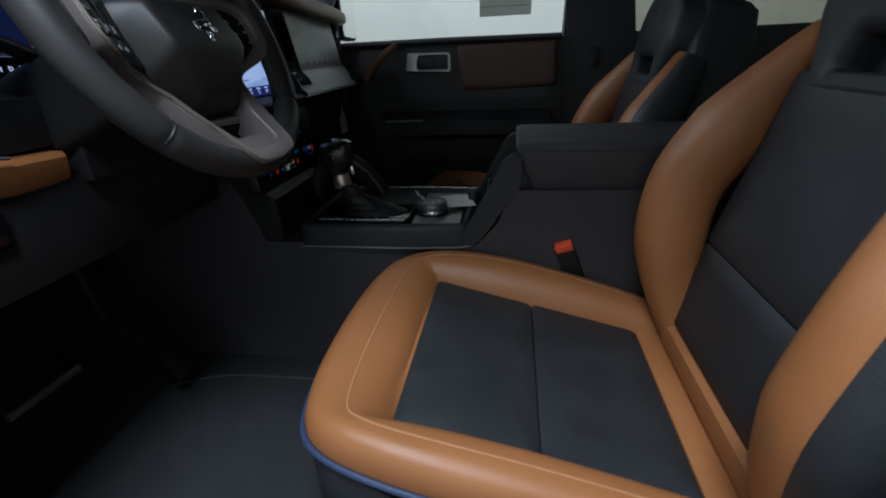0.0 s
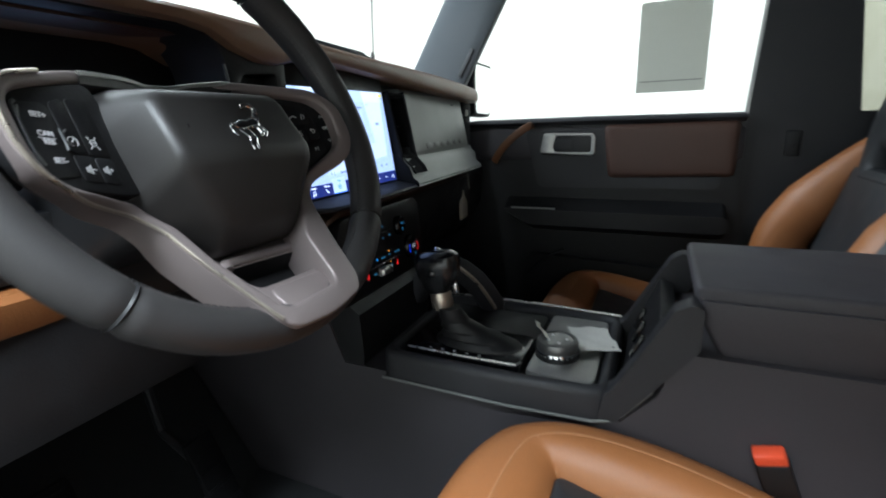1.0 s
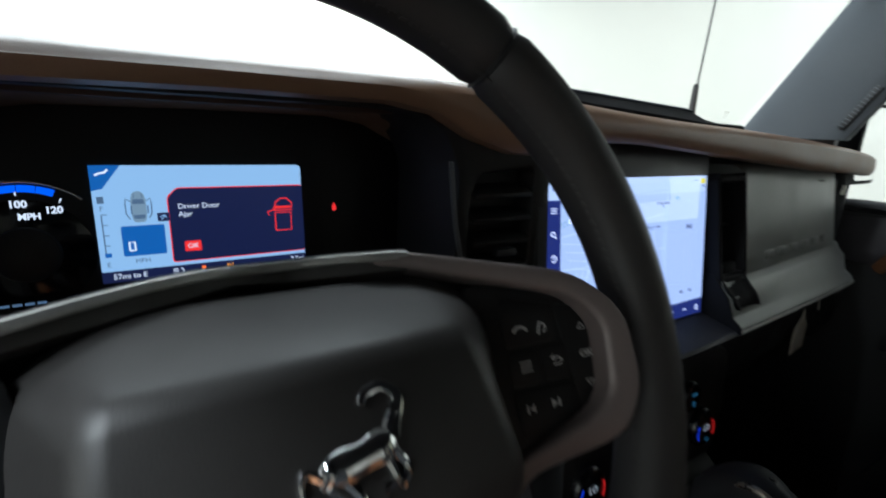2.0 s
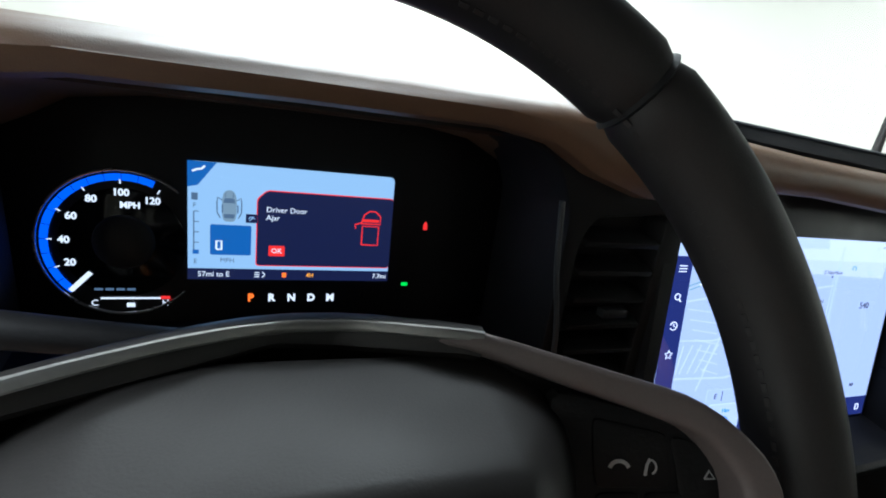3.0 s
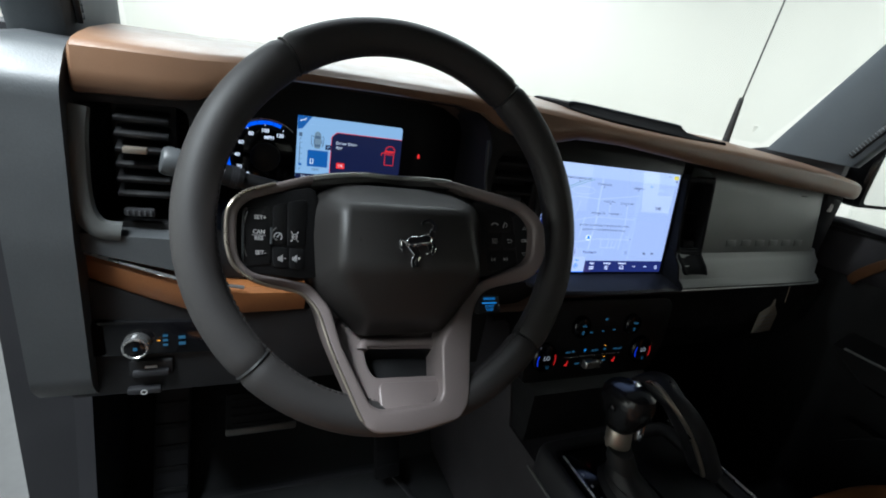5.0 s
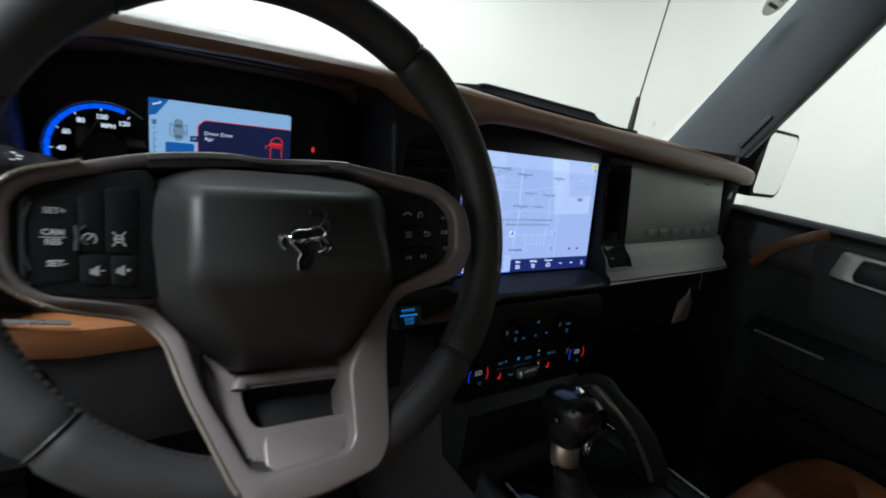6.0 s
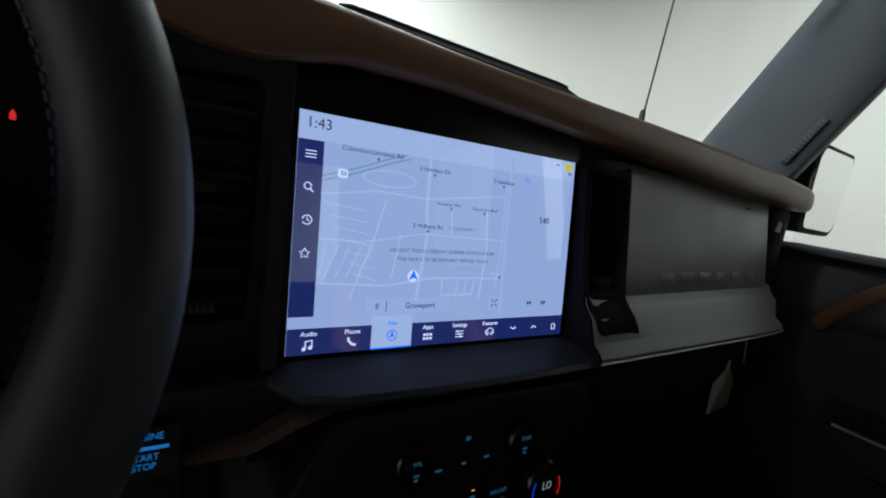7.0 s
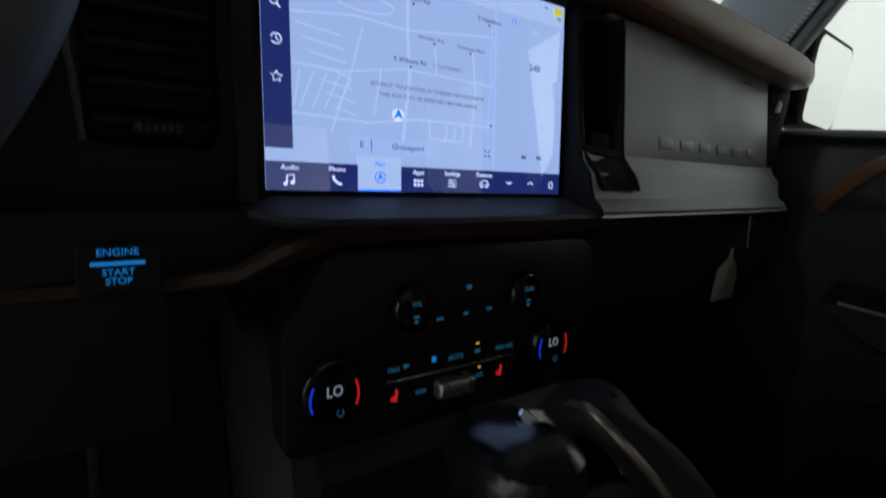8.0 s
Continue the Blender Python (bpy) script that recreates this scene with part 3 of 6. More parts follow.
o = [bm.verts.new((x, y, -.026 - .014 * (y > .04))) for x, y in OUT]
d = [bm.verts.new((x * .9, y * .9, -.062)) for x, y in OUT]
q = {k: bm.verts.new(p) for k, p in TOP.items()}
for loop in ((o[2], o[3], q["B"], q["A"]), (o[1], o[2], q["A"]), (o[0], o[1], q["A"]), (o[0], q["A"], q["D"], o[9]), (o[9], q["D"], q["F"], o[8]), (o[8], q["F"], q["E"], o[7]), (o[7], q["E"], q["C"], o[6]),
             (o[6], q["C"], q["B"], o[5]), (o[5], q["B"], o[4]), (o[4], q["B"], o[3]), (q["A"], q["B"], q["C"], q["D"]), (q["D"], q["C"], q["E"], q["F"])):
    bm.faces.new(loop)
for i in range(10):
    bm.faces.new((o[i], o[(i + 1) % 10], d[(i + 1) % 10], d[i]))
bm.faces.new(d)
bmesh.ops.recalc_face_normals(bm, faces=bm.faces)
bmesh.ops.bevel(bm, geom=[e for e in bm.edges if not (e.verts[0] in d and e.verts[1] in d)], offset=.0075, segments=5, profile=.5, affect="EDGES")
bmesh.ops.transform(bm, matrix=W, verts=bm.verts)
part("airbag_cover", bm, "hub", wheel, "black faceted hub cover", smooth=40)
# emblem of plain chrome shapes
E0 = basis(W @ Vector((.0045, -.0165, .0225)), W.to_3x3() @ Vector((1, 0, 0)), W.to_3x3() @ Vector((0, 1, -.175)))
UP = E0.to_3x3() @ Vector((0, 0, 1))
emblem = part("emblem", tube([E0 @ p for p in spline([(-.0122, -.0020, 0), (-.0065, .0006, .0010), (.0005, .0016, .0012), (.0075, .0030, .0012), (.0128, .0052, 0)], 3)], 0.0056, 0.0024, up=UP, n=12, taper=[.35, .62, .8, .92, .95, .9, .80, .80, .9, 1.0, .95, .80, .5]), "chrome", wheel, "chrome emblem of plain shapes")
for pts, r in (([(-.0112, -.0006), (-.0160, .0022), (-.0172, -.0030), (-.0150, -.0080)], .0014), ([(-.0092, -.0026), (-.0036, -.0105), (-.0062, -.0160), (-.0066, -.0214)], .0023), ([(-.0056, -.0020), (-.0004, -.0105), (-.0024, -.0160), (-.0026, -.0214)], .0021),
               ([(.0086, .0000), (.0106, -.0072), (.0062, -.0096)], .0018), ([(.0118, .0010), (.0152, -.0052), (.0118, -.0104)], .0018), ([(.0118, .0050), (.0138, .0096), (.0162, .0128)], .0034), ([(.0150, .0112), (.0166, .0164), (.0118, .0206), (.0060, .0194), (.0046, .0166)], .0022)):
    ps = spline([(x, y, 0.0005) for x, y in pts], 4)
    part("emblem_bar", tube([E0 @ p for p in ps], r, 0.0016, up=UP, n=8, taper=[1.15 - .5 * k / (len(ps) - 1) for k in range(len(ps))]), "chrome", emblem)
# small sensor mark on the cover
part("cover_mark", box((0, 0, 0), (.0006, .0040, .0006), 0, m=W @ pose(-.0478, -.0150, .0219, 10, 0, 0)), "black", wheel)

# button pods, tilted towards the hub
PL = W @ basis((-.127, 0, .0050), (1, 0, -.36), (0, 1, 0))
PR = W @ basis((.131, 0, .0004), (1, 0, .34), (0, 1, 0))
KL, KR = math.hypot(1, .36), math.hypot(1, .34)


def pod(pts, left):
    """Outline points of the wheel's face on the left or right pod."""
    return [((u + .127) * KL, v) if left else ((u - .131) * KR, v) for u, v in pts]


part("button_pod", plate(rounded(pod([(-.1514, -.0202), (-.1511, .0066), (-.1420, .0160), (-.0806, .0329), (-.0719, -.0019), (-.0725, -.0468), (-.0884, -.0487), (-.1365, -.0421), (-.1475, -.0331)], True), .008, 3), .010, PL @ Matrix.Translation((0, 0, -.0008)), bevel=.001), "black", wheel)
part("button_pod", plate(rounded(pod([(.0792, .0321), (.1313, .0181), (.1412, .0041), (.1389, -.0258), (.1311, -.0350), (.0933, -.0482), (.0778, -.0482)], False), .008, 3), .010, PR @ Matrix.Translation((0, 0, -.0008)), bevel=.001), "black", wheel)


def wheel_button(pts, left):
    return part("button", plate(rounded(pod(pts, left), .003, 2), .005, PL if left else PR, bevel=.0007), "black", wheel)


ANCHORS = [(.1013, .0055), (.1110, .0055), (.1309, .0025), (.1012, -.0109), (.1161, -.0109), (.1000, -.0302), (.1122, -.0298), (.1304, -.0240), (-.1124, -.0128), (-.0985, -.0125), (-.1080, -.0311), (-.0960, -.0311)]


def wheel_icon(pts, parent, left):
    m = [sum(p[i] for p in pts) / len(pts) for i in (0, 1)]
    a = min(ANCHORS, key=lambda p: math.dist(p, m))
    pts = [(a[0] + (x - a[0]) * .80, a[1] + (y - a[1]) * .80) for x, y in pts]
    return flat("icon", pod(pts, left), PL if left else PR, "white_mark", parent)


def wheel_word(text, size, u, v, parent, left):
    (x, y), = pod([(u, v)], left)
    return words("marking", text, size, PL if left else PR, x, y, "white_mark", parent, bold=.00012)


b1 = wheel_button([(-.1395, -.0385), (-.1395, .0085), (-.1205, .0115), (-.1175, .0080), (-.1175, -.0050), (-.1205, -.0125), (-.1175, -.0200), (-.1175, -.0360)], True)
part("rocker_edge", tube([PL @ Vector((x, y, .0008)) for x, y in rounded(pod([(-.1335, .0100), (-.1398, .0075), (-.1398, -.0365), (-.1340, -.0385)], True), .004, 3)[4:-4]], .0011, up=PL.to_3x3() @ Vector((0, 0, 1)), n=6), "stalk", b1)
part("rocker_edge", tube([PL @ Vector((x, y, .0006)) for x, y in pod([(-.1182, -.0055), (-.1176, -.0125), (-.1182, -.0195)], True)], .0010, up=PL.to_3x3() @ Vector((0, 0, 1)), n=6), "stalk", b1)
wheel_word("SET+", .0046, -.1268, .0020, b1, True)
wheel_word("CAN", .0046, -.1276, -.0098, b1, True)
flat("icon", pod(bar(-.1276, -.0124, .0105, .0005), True), PL, "white_mark", b1)
wheel_word("RES", .0046, -.1276, -.0150, b1, True)
wheel_word("SET-", .0046, -.1261, -.0266, b1, True)
b2 = wheel_button([(-.1165, .0125), (-.1055, .0165), (-.1055, -.0210), (-.1165, -.0200)], True)
b3 = wheel_button([(-.1045, .0168), (-.0880, .0210), (-.0890, -.0215), (-.1045, -.0210)], True)
b4 = wheel_button([(-.1165, -.0212), (-.1035, -.0222), (-.1035, -.0400), (-.1160, -.0385)], True)
b5 = wheel_button([(-.1025, -.0222), (-.0895, -.0228), (-.0900, -.0412), (-.1025, -.0402)], True)
wheel_icon(line(arc(-.1124, -.0130, .0040, -50, 230, 14), .0008), b2, True)
wheel_icon(line([(-.1134, -.0138), (-.1096, -.0092)], .0009), b2, True)
wheel_icon(line([(-.1150, -.0165), (-.1132, -.0165)], .0008), b2, True)
wheel_icon(line(arc(-.0985, -.0125, .0026, 0, 350, 12), .0008), b3, True)
wheel_icon(bar(-.0985, -.0125, .0042, .0010), b3, True)
for dx, dy in ((-.0034, .0046), (.0034, .0046), (-.0034, -.0046), (.0034, -.0046)):
    wheel_icon(line([(-.0985 + dx * .62, -.0125 + dy * .62), (-.0985 + dx * 1.15, -.0125 + dy * 1.15)], .0009), b3, True)
for cx, bt in ((-.109, b4), (-.097, b5)):
    wheel_icon(line([(cx - .0040, -.0297), (cx - .0022, -.0297), (cx + .0004, -.0272), (cx + .0004, -.0350), (cx - .0022, -.0327), (cx - .0040, -.0327), (cx - .0040, -.0297)], .0007), bt, True)
    wheel_icon(line([(cx + .0016, -.0311), (cx + .0044, -.0311)], .0008), bt, True)
wheel_icon(line([(-.0940, -.0297), (-.0940, -.0325)], .0008), b5, True)
for u0, v0, v1 in ((-.1400, .0060, -.0300), (-.1175, -.0055, -.0160)):
    part("rocker_edge", tube([PL @ Vector((*pod([(u0 + .0035 * k * k, v0 + (v1 - v0) * (k + 1) / 2)], True)[0], .0006)) for k in (-1, -.5, 0, .5, 1)], .0007, .0006, n=6), "steel", b1, "thin satin edge")
c1 = wheel_button([(.0930, .0225), (.1180, .0165), (.1180, -.0015), (.0930, -.0015)], False)
c2 = wheel_button([(.0930, -.0030), (.1080, -.0030), (.1080, -.0195), (.0930, -.0195)], False)
c3 = wheel_button([(.1090, -.0030), (.1225, -.0030), (.1225, -.0195), (.1090, -.0195)], False)
c4 = wheel_button([(.0930, -.0210), (.1225, -.0210), (.1225, -.0365), (.0940, -.0440)], False)
c5 = wheel_button([(.1190, .0160), (.1325, .0120), (.1382, .0030), (.1372, -.0245), (.1305, -.0325), (.1238, -.0350)], False)
wheel_icon(line(arc(.1013, .0040, .0042, 20, 160, 10), .0016), c1, False)
wheel_icon(line([(.1093, .0020), (.1104, .0066), (.1118, .0090)], .0012), c1, False)
wheel_icon(line(arc(.1110, .0056, .0032, -65, 65, 6), .0008), c1, False)
for i in range(3):
    wheel_icon(bar(.1012, -.0084 - .0025 * i, .0066, .0009), c2, False)
wheel_icon(line([(.1143, -.0092), (.1178, -.0092), (.1193, -.0110), (.1178, -.0130), (.1136, -.0130)], .0009), c3, False)
wheel_icon([(.1126, -.0092), (.1148, -.0072), (.1148, -.0112)], c3, False)
wheel_icon([(.0992, -.0302), (.1024, -.0278), (.1024, -.0326)], c4, False)
wheel_icon(bar(.0980, -.0302, .0010, .0048), c4, False)
wheel_icon([(.1128, -.0298), (.1096, -.0274), (.1096, -.0322)], c4, False)
wheel_icon(bar(.1140, -.0298, .0010, .0048), c4, False)
wheel_icon(line([(.1288, .0012), (.1330, .0012), (.1309, .0046), (.1288, .0012)], .0007), c5, False)
wheel_icon(line([(.1283, -.0228), (.1325, -.0228), (.1304, -.0262), (.1283, -.0228)], .0007), c5, False)
wheel_word("OK", .0044, .1308, -.0105, c5, False)

# column shroud and stalk behind the wheel
col = thing("steering_column", (-0.408, 0.52, 0.55), "black plastic steering column shroud behind the wheel", "steering column")
A = W @ Matrix.Translation((0, -0.017, -0.030))
part("shroud", loft([[A @ Vector((x, y, z)) for x, y in rounded([(-sx, -sy), (sx, -sy), (sx, sy), (-sx, sy)], 0.02)] for z, sx, sy in ((-0.03, .042, .034), (-0.06, .052, .046), (-0.16, .062, .052), (-0.26, .06, .05))]), "black", col)


st = part("stalk", tube(spline([(-.440, .575, .640), (-.500, .560, .657), (-.547, .552, .669)], 4), 0.0095, 0.0085, n=14), "black", col)
part("stalk_end", tube(spline([(-.545, .552, .669), (-.570, .549, .675), (-.598, .546, .681)], 4), 0.0120, 0.0112, n=18), "black", st)
for k in (.0, .06, .12, .46, .52, .58, .64):
    p = Vector((-.549, .5515, .6700)).lerp(Vector((-.594, .5463, .6802)), k)
    part("ring", tube([p, p + Vector((-.0018, -.0002, .0004))], .0128, .0120, n=18), "dark", st)
part("cap", tube([(-.596, .546, .6808), (-.599, .5457, .6814), (-.613, .5441, .6842), (-.6165, .5436, .6849), (-.618, .5434, .6852)], 0.0150, 0.0142, n=20, taper=[.93, 1.0, 1.0, .9, .7]), "stalk", st)
SM = basis((-.572, .5400, .6826), (1, .09, -.2), (0, .62, .78))
for i, x in enumerate((-.012, .006)):
    flat("icon", line(arc(x, 0, .0030, 60, 300, 8), .0009), SM, "white_mark", st)
    flat("icon", bar(x + .0035, .0012, .0035, .0009), SM, "white_mark", st)
    flat("icon", bar(x + .0035, -.0012, .0035, .0009), SM, "white_mark", st)

# ---- dashboard ----
dash = thing("dashboard", (0, 0.70, 0.45), "dashboard with a tan padded top and black and grey panels", "dashboard")
PAD = [(-.687, .737, .793, .553), (-.684, .736, .796, .549), (-.66, .738, .797, .548), (-.61, .740, .799, .546), (-.585, .744, .800, .545), (-.565, .755, .802, .545), (-.545, .768, .804, .545), (-.50, .775, .805, .546), (-.41, .777, .805, .546),
       (-.31, .777, .806, .546), (-.275, .772, .806, .546), (-.245, .757, .805, .546), (-.205, .746, .804, .547), (-.175, .745, .803, .548), (-.12, .757, .800, .550), (-.04, .757, .795, .550), (.06, .750, .791, .550), (.2, .740, .787, .550), (.35, .729, .781, .550), (.50, .722, .772, .550), (.57, .719, .766, .551), (.596, .716, .763, .553), (.612, .716, .760, .558), (.624, .717, .758, .568), (.634, .719, .757, .584), (.650, .722, .757, .612), (.672, .726, .758, .640), (.705, .730, .760, .658)]
rings = []
for x, zl, zt, yr in PAD:
    c = max(zl + .55 * (zt - zl), zt - .013)
    rings.append([(x, y, z) for y, z in ((yr + .06, zl + .002), (yr + .014, zl), (yr + .005, zl + .002), (yr + .001, zl + .007), (yr, zl + .36 * (zt - zl)), (yr + .0015, c - .0055), (yr + .006, c - .0012), (yr + .013, c + .0014), (yr + .032, c + .0045), (yr + .070, c + .0095), (max(.72, yr + .085), zt + .002), (max(.80, yr + .12), zt - .004), (.846, zt - .018), (.846, zl - .03))])
part("top_pad", loft(rings), "tan_soft", dash, "tan soft padded top")
# dark hooded tray let into the top of the pad
rings, crown = [], []
for x, yf, zf, yt, zt in ((-.115, .602, .7965, .607, .8015), (-.106, .594, .7950, .608, .8035), (-.085, .583, .7915, .609, .8035), (-.05, .578, .7895, .610, .8025), (.05, .577, .7850, .610, .7990), (.112, .579, .7822, .610, .7970), (.122, .580, .7820, .609, .7955), (.136, .582, .7818, .607, .7890), (.17, .587, .7822, .606, .7855), (.220, .594, .7825, .604, .7832)):
    rings.append([(x, yf, zf - .006), (x, yf, zf), (x, yf + .0035, zf + .0018), (x, yf + .005, zf + .0010), (x, yt - .0015, zt - .0012), (x, yt, zt), (x, yt + .004, zt + .0004), (x, .700, zt + .001), (x, .700, zt - .024)])
    crown.append((x, yt + .002, zt + .0006))
tray = part("top_tray", loft(rings), "rubber", dash, "black accessory tray with a raised rim")
part("tray_rim", tube(crown[:7], .0028, .0020, n=8), "pillar", tray, "grey rim")

# panel round the cluster and vents, open towards the driver
RECESS = rounded([(-.574, .612), (-.560, .600), (-.262, .600), (-.246, .612), (-.246, .735), (-.262, .764), (-.29, .775), (-.54, .775), (-.568, .760), (-.576, .735)], 0.012, 4)
VENT_L = rounded([(-.690, .612), (-.600, .612), (-.590, .640), (-.596, .733), (-.690, .728)], 0.012, 3)
VENT_C = rounded([(-.234, .582), (-.170, .582), (-.168, .735), (-.226, .730), (-.234, .712)], 0.008, 3)
part("cluster_surround", front_prism([(-.715, .545), (-.150, .545), (-.150, .757), (-.19, .757), (-.25, .778), (-.56, .778), (-.60, .757), (-.715, .757)], .565, .665, holes=(RECESS, VENT_L, VENT_C), bevel=0.003), "black", dash)
part("recess_wall", slab(-.715, .702, .50, -.14, .84, .757), "black", dash)
part("centre_body", slab(-.15, .612, .44, .615, .84, .745), "black", dash)

# passenger panel, satin grey, with its shelf
def panel_y(x, z):
    """The grey panel leans back upwards and away towards the door."""
    return .551 + .07 * (x - .25) + .20 * (z - .615)


rings = []
for z, d in ((.580, .010), (.584, .002), (.592, 0), (.62, 0), (.66, 0), (.70, 0), (.722, 0), (.730, .003), (.734, .010)):
    rings.append([(x, panel_y(x, z) + d, z) for x in (.187, .30, .40, .50, .556)] + [(.570, panel_y(.57, z) + d + .004, z), (.578, panel_y(.57, z) + d + .016, z), (.584, .645, z), (.187, .645, z)])
part("passenger_panel", loft(rings), "grey", dash, "satin grey painted panel")
SHELF = [(.596, .590), (.590, .566), (.578, .546), (.562, .534), (.535, .527), (.45, .521), (.30, .515), (.129, .509)]
rings = []
for x, y in SHELF:
    c = max(panel_y(x, .592), y + .012)
    rings.append([(x, .640, .600), (x, c + .002, .600), (x, c - .001, .5935), (x, c - .005, .5880), (x, c - .012, .5815), (x, y + .012, .5590), (x, y + .004, .5535), (x, y, .5490), (x, y, .5460), (x, y + .003, .5425), (x, .640, .540)])
part("passenger_shelf", loft(rings), "grey", dash, "satin grey sloping shelf")
part("shelf_edge", tube(spline([(x, y - .0005, .5445) for x, y in SHELF[1:]], 4), 0.0014, n=6), "satin", dash, "bright edge line of the shelf")
rings = []
for x, y in ((.129, .508), (.05, .505), (-.05, .504), (-.115, .507), (-.140, .516), (-.160, .545)):
    rings.append([(x, .590, .560), (x, .556, .5555), (x, y + .012, .5495), (x, y + .003, .5475), (x, y, .544), (x, y + .003, .5405), (x, .590, .538)])
part("shelf_cheek", side_prism(rounded([(.60, .606), (.548, .606), (.5375, .5925), (.5265, .5815), (.5185, .5605), (.5090, .5545), (.5055, .5490), (.5060, .5440), (.60, .541)], .003), .1250, .1292, bevel=.0012), "rubber", dash, "black curved cheek between display and shelf")
part("display_shelf", loft(rings), "dark", dash, "dark shelf below the display")
# raised bars in place of the lettering
for i in range(6):
    x = .274 + i * .0455
    part("badge_bar", box((0, 0, 0), (.029, .0115, .0022), 0.0006, m=basis((x, panel_y(x, .6155), .6155), (1, .07, 0), (0, .20, 1))), "grey", dash, "embossed bar")
part("latch_slit", box((.486, panel_y(.486, .708), .708), (.022, .003, .003), 0.001), "black", dash)

# narrow cubby between display and passenger panel, its foot running out over the shelf
def cubby_y(x, z):
    """The cubby's face: flush with the grey panel, then out along the shelf."""
    if z >= .600:
        return panel_y(.19, z) - .0035
    for z0, y0, z1, y1 in ((.588, .5305, .600, .5403), (.5815, .5240, .588, .5305), (.560, .5175, .5815, .5240)):
        if z >= z0:
            return y0 + (y1 - y0) * (z - z0) / (z1 - z0)
    return .5175


CO = rounded([(.1235, .724), (.1925, .724), (.1915, .640), (.1905, .596), (.1265, .596), (.1245, .640)], .007)
CI = rounded([(.1310, .7165), (.1850, .7165), (.1840, .640), (.1830, .603), (.1340, .603), (.1320, .640)], .007)
bm = plate(CO, .014, basis((0, panel_y(.19, .600) - .0035 - .20 * .600, 0), (1, 0, 0), (0, .20, 1)) @ Matrix.Diagonal((1, math.hypot(1, .2), 1, 1)), bevel=.0022, seg=3, holes=(CI,))
cub = part("phone_cubby", bm, "rubber", dash, "dark upright cubby")
rings = []
for z, xl, xr in ((.606, .1275, .1900), (.598, .1285, .1905), (.590, .1300, .1915), (.582, .1325, .1930), (.575, .1355, .1955), (.5695, .1395, .1975), (.5670, .1430, .1970)):
    y, w = cubby_y(xl, z), xr - xl
    rings.append([(xl + w * u, y + e, z) for u, e in ((.0, .020), (.0, .003), (.015, .0008), (.05, 0.0), (.10, .0006), (.16, .0028), (.30, .0034), (.70, .0034), (.84, .0028), (.90, .0006), (.95, 0.0), (.985, .0008), (1.0, .003), (1.0, .020))])
part("cubby_foot", loft(rings), "rubber", cub, "smooth black foot running out over the shelf")
CB = basis((.158, .5510, .655), (1, 0, 0), (0, .20, 1))
part("cubby_back", plate(rect(-.030, -.062, .030, .068), .006, CB @ Matrix.Translation((0, 0, -.034))), "rubber", cub)
for x in (-.0300, .0300):
    part("cubby_side", box((x, .004, -.018), (.003, .140, .036), .001, m=CB), "rubber", cub)
for y in (-.058, .068):
    part("cubby_end", box((0, y, -.018), (.060, .003, .036), .001, m=CB), "rubber", cub)
part("cubby_socket", box((.002, -.044, -.010), (.030, .016, .010), .003, m=CB), "rubber", cub)
part("cubby_ridge", box((0, .010, -.024), (.046, .003, .014), .0015, m=CB), "rubber", cub)

# tan lower strip across the dash, its centre run coloured darker for shade
rings = []
for x, zt, zb, y in ((-.700, .582, .548, .560), (-.66, .571, .535, .552), (-.60, .552, .513, .546), (-.54, .543, .506, .545), (-.47, .540, .505, .550)):
    rings.append([(x, y + .03, zt), (x, y + .004, zt - .001), (x, y, zt - .007), (x, y + .003, zb + .006), (x, y + .008, zb), (x, y + .03, zb)])
part("lower_strip", loft(rings), "tan", dash, "tan leather lower strip")
part("strip_line", tube([(-.70, .556, .5845), (-.66, .5485, .5735), (-.60, .5425, .5545), (-.54, .5415, .5455)], .002, n=6), "silver", dash, "thin bright line above the tan strip")
rings = []
for x, zt, zb, y in ((-.335, .508, .494, .545), (-.27, .509, .494, .532), (-.20, .511, .495, .524), (-.165, .514, .497, .520), (-.140, .528, .507, .517), (-.11, .539, .515, .516), (.0, .540, .517, .515), (.2, .540, .518, .520), (.4, .541, .520, .533), (.56, .541, .522, .552)):
    rings.append([(x, .60, zt), (x, y + .008, zt), (x, y + .004, zt - .005), (x, y + .022, zb + .004), (x, y + .030, zb), (x, .60, zb)])
part("lower_strip", loft(rings), "tan_shaded", dash, "tan leather lower strip with shade put into its colour")

part("start_panel", slab(-.455, .541, .498, -.135, .60, .548, .004), "black", dash, "black panel round the start button")
# left vent
def vent(x0, x1, z0, z1, y, n, name="air_vent"):
    v = part(name, slab(x0 - .004, y + .028, z0 - .004, x1 + .004, y + .05, z1 + .004), "black", dash, "black slatted air vent")
    for i in range(n):
        z = z0 + (i + .5) * (z1 - z0) / n
        m = pose((x0 + x1) / 2, y + .012, z, 18, 0, 0)
        part("slat", box((0, 0, 0), (x1 - x0, .020, .0045), .0012, m=m), "black", v)
    return v


v = vent(-.658, -.612, .638, .728, .556, 6)
part("vent_tab", box((-.640, .553, .690), (.020, .008, .006), .001), "champagne", v)
part("thumbwheel", box((-.640, .560, .6245), (.028, .008, .009), .003), "dark", v)
for i in range(5):
    part("notch", box((-.650 + .005 * i, .5555, .6245), (.0016, .002, .005), 0), "stalk", v)
part("vent_bezel", tube(spline([(-.684, .556, .726), (-.686, .550, .70), (-.686, .546, .65), (-.682, .545, .625), (-.672, .546, .611), (-.655, .548, .607)], 5), .0105, .008, up=(0, 1, 0), n=10), "bezel", v, "satin grey bezel")
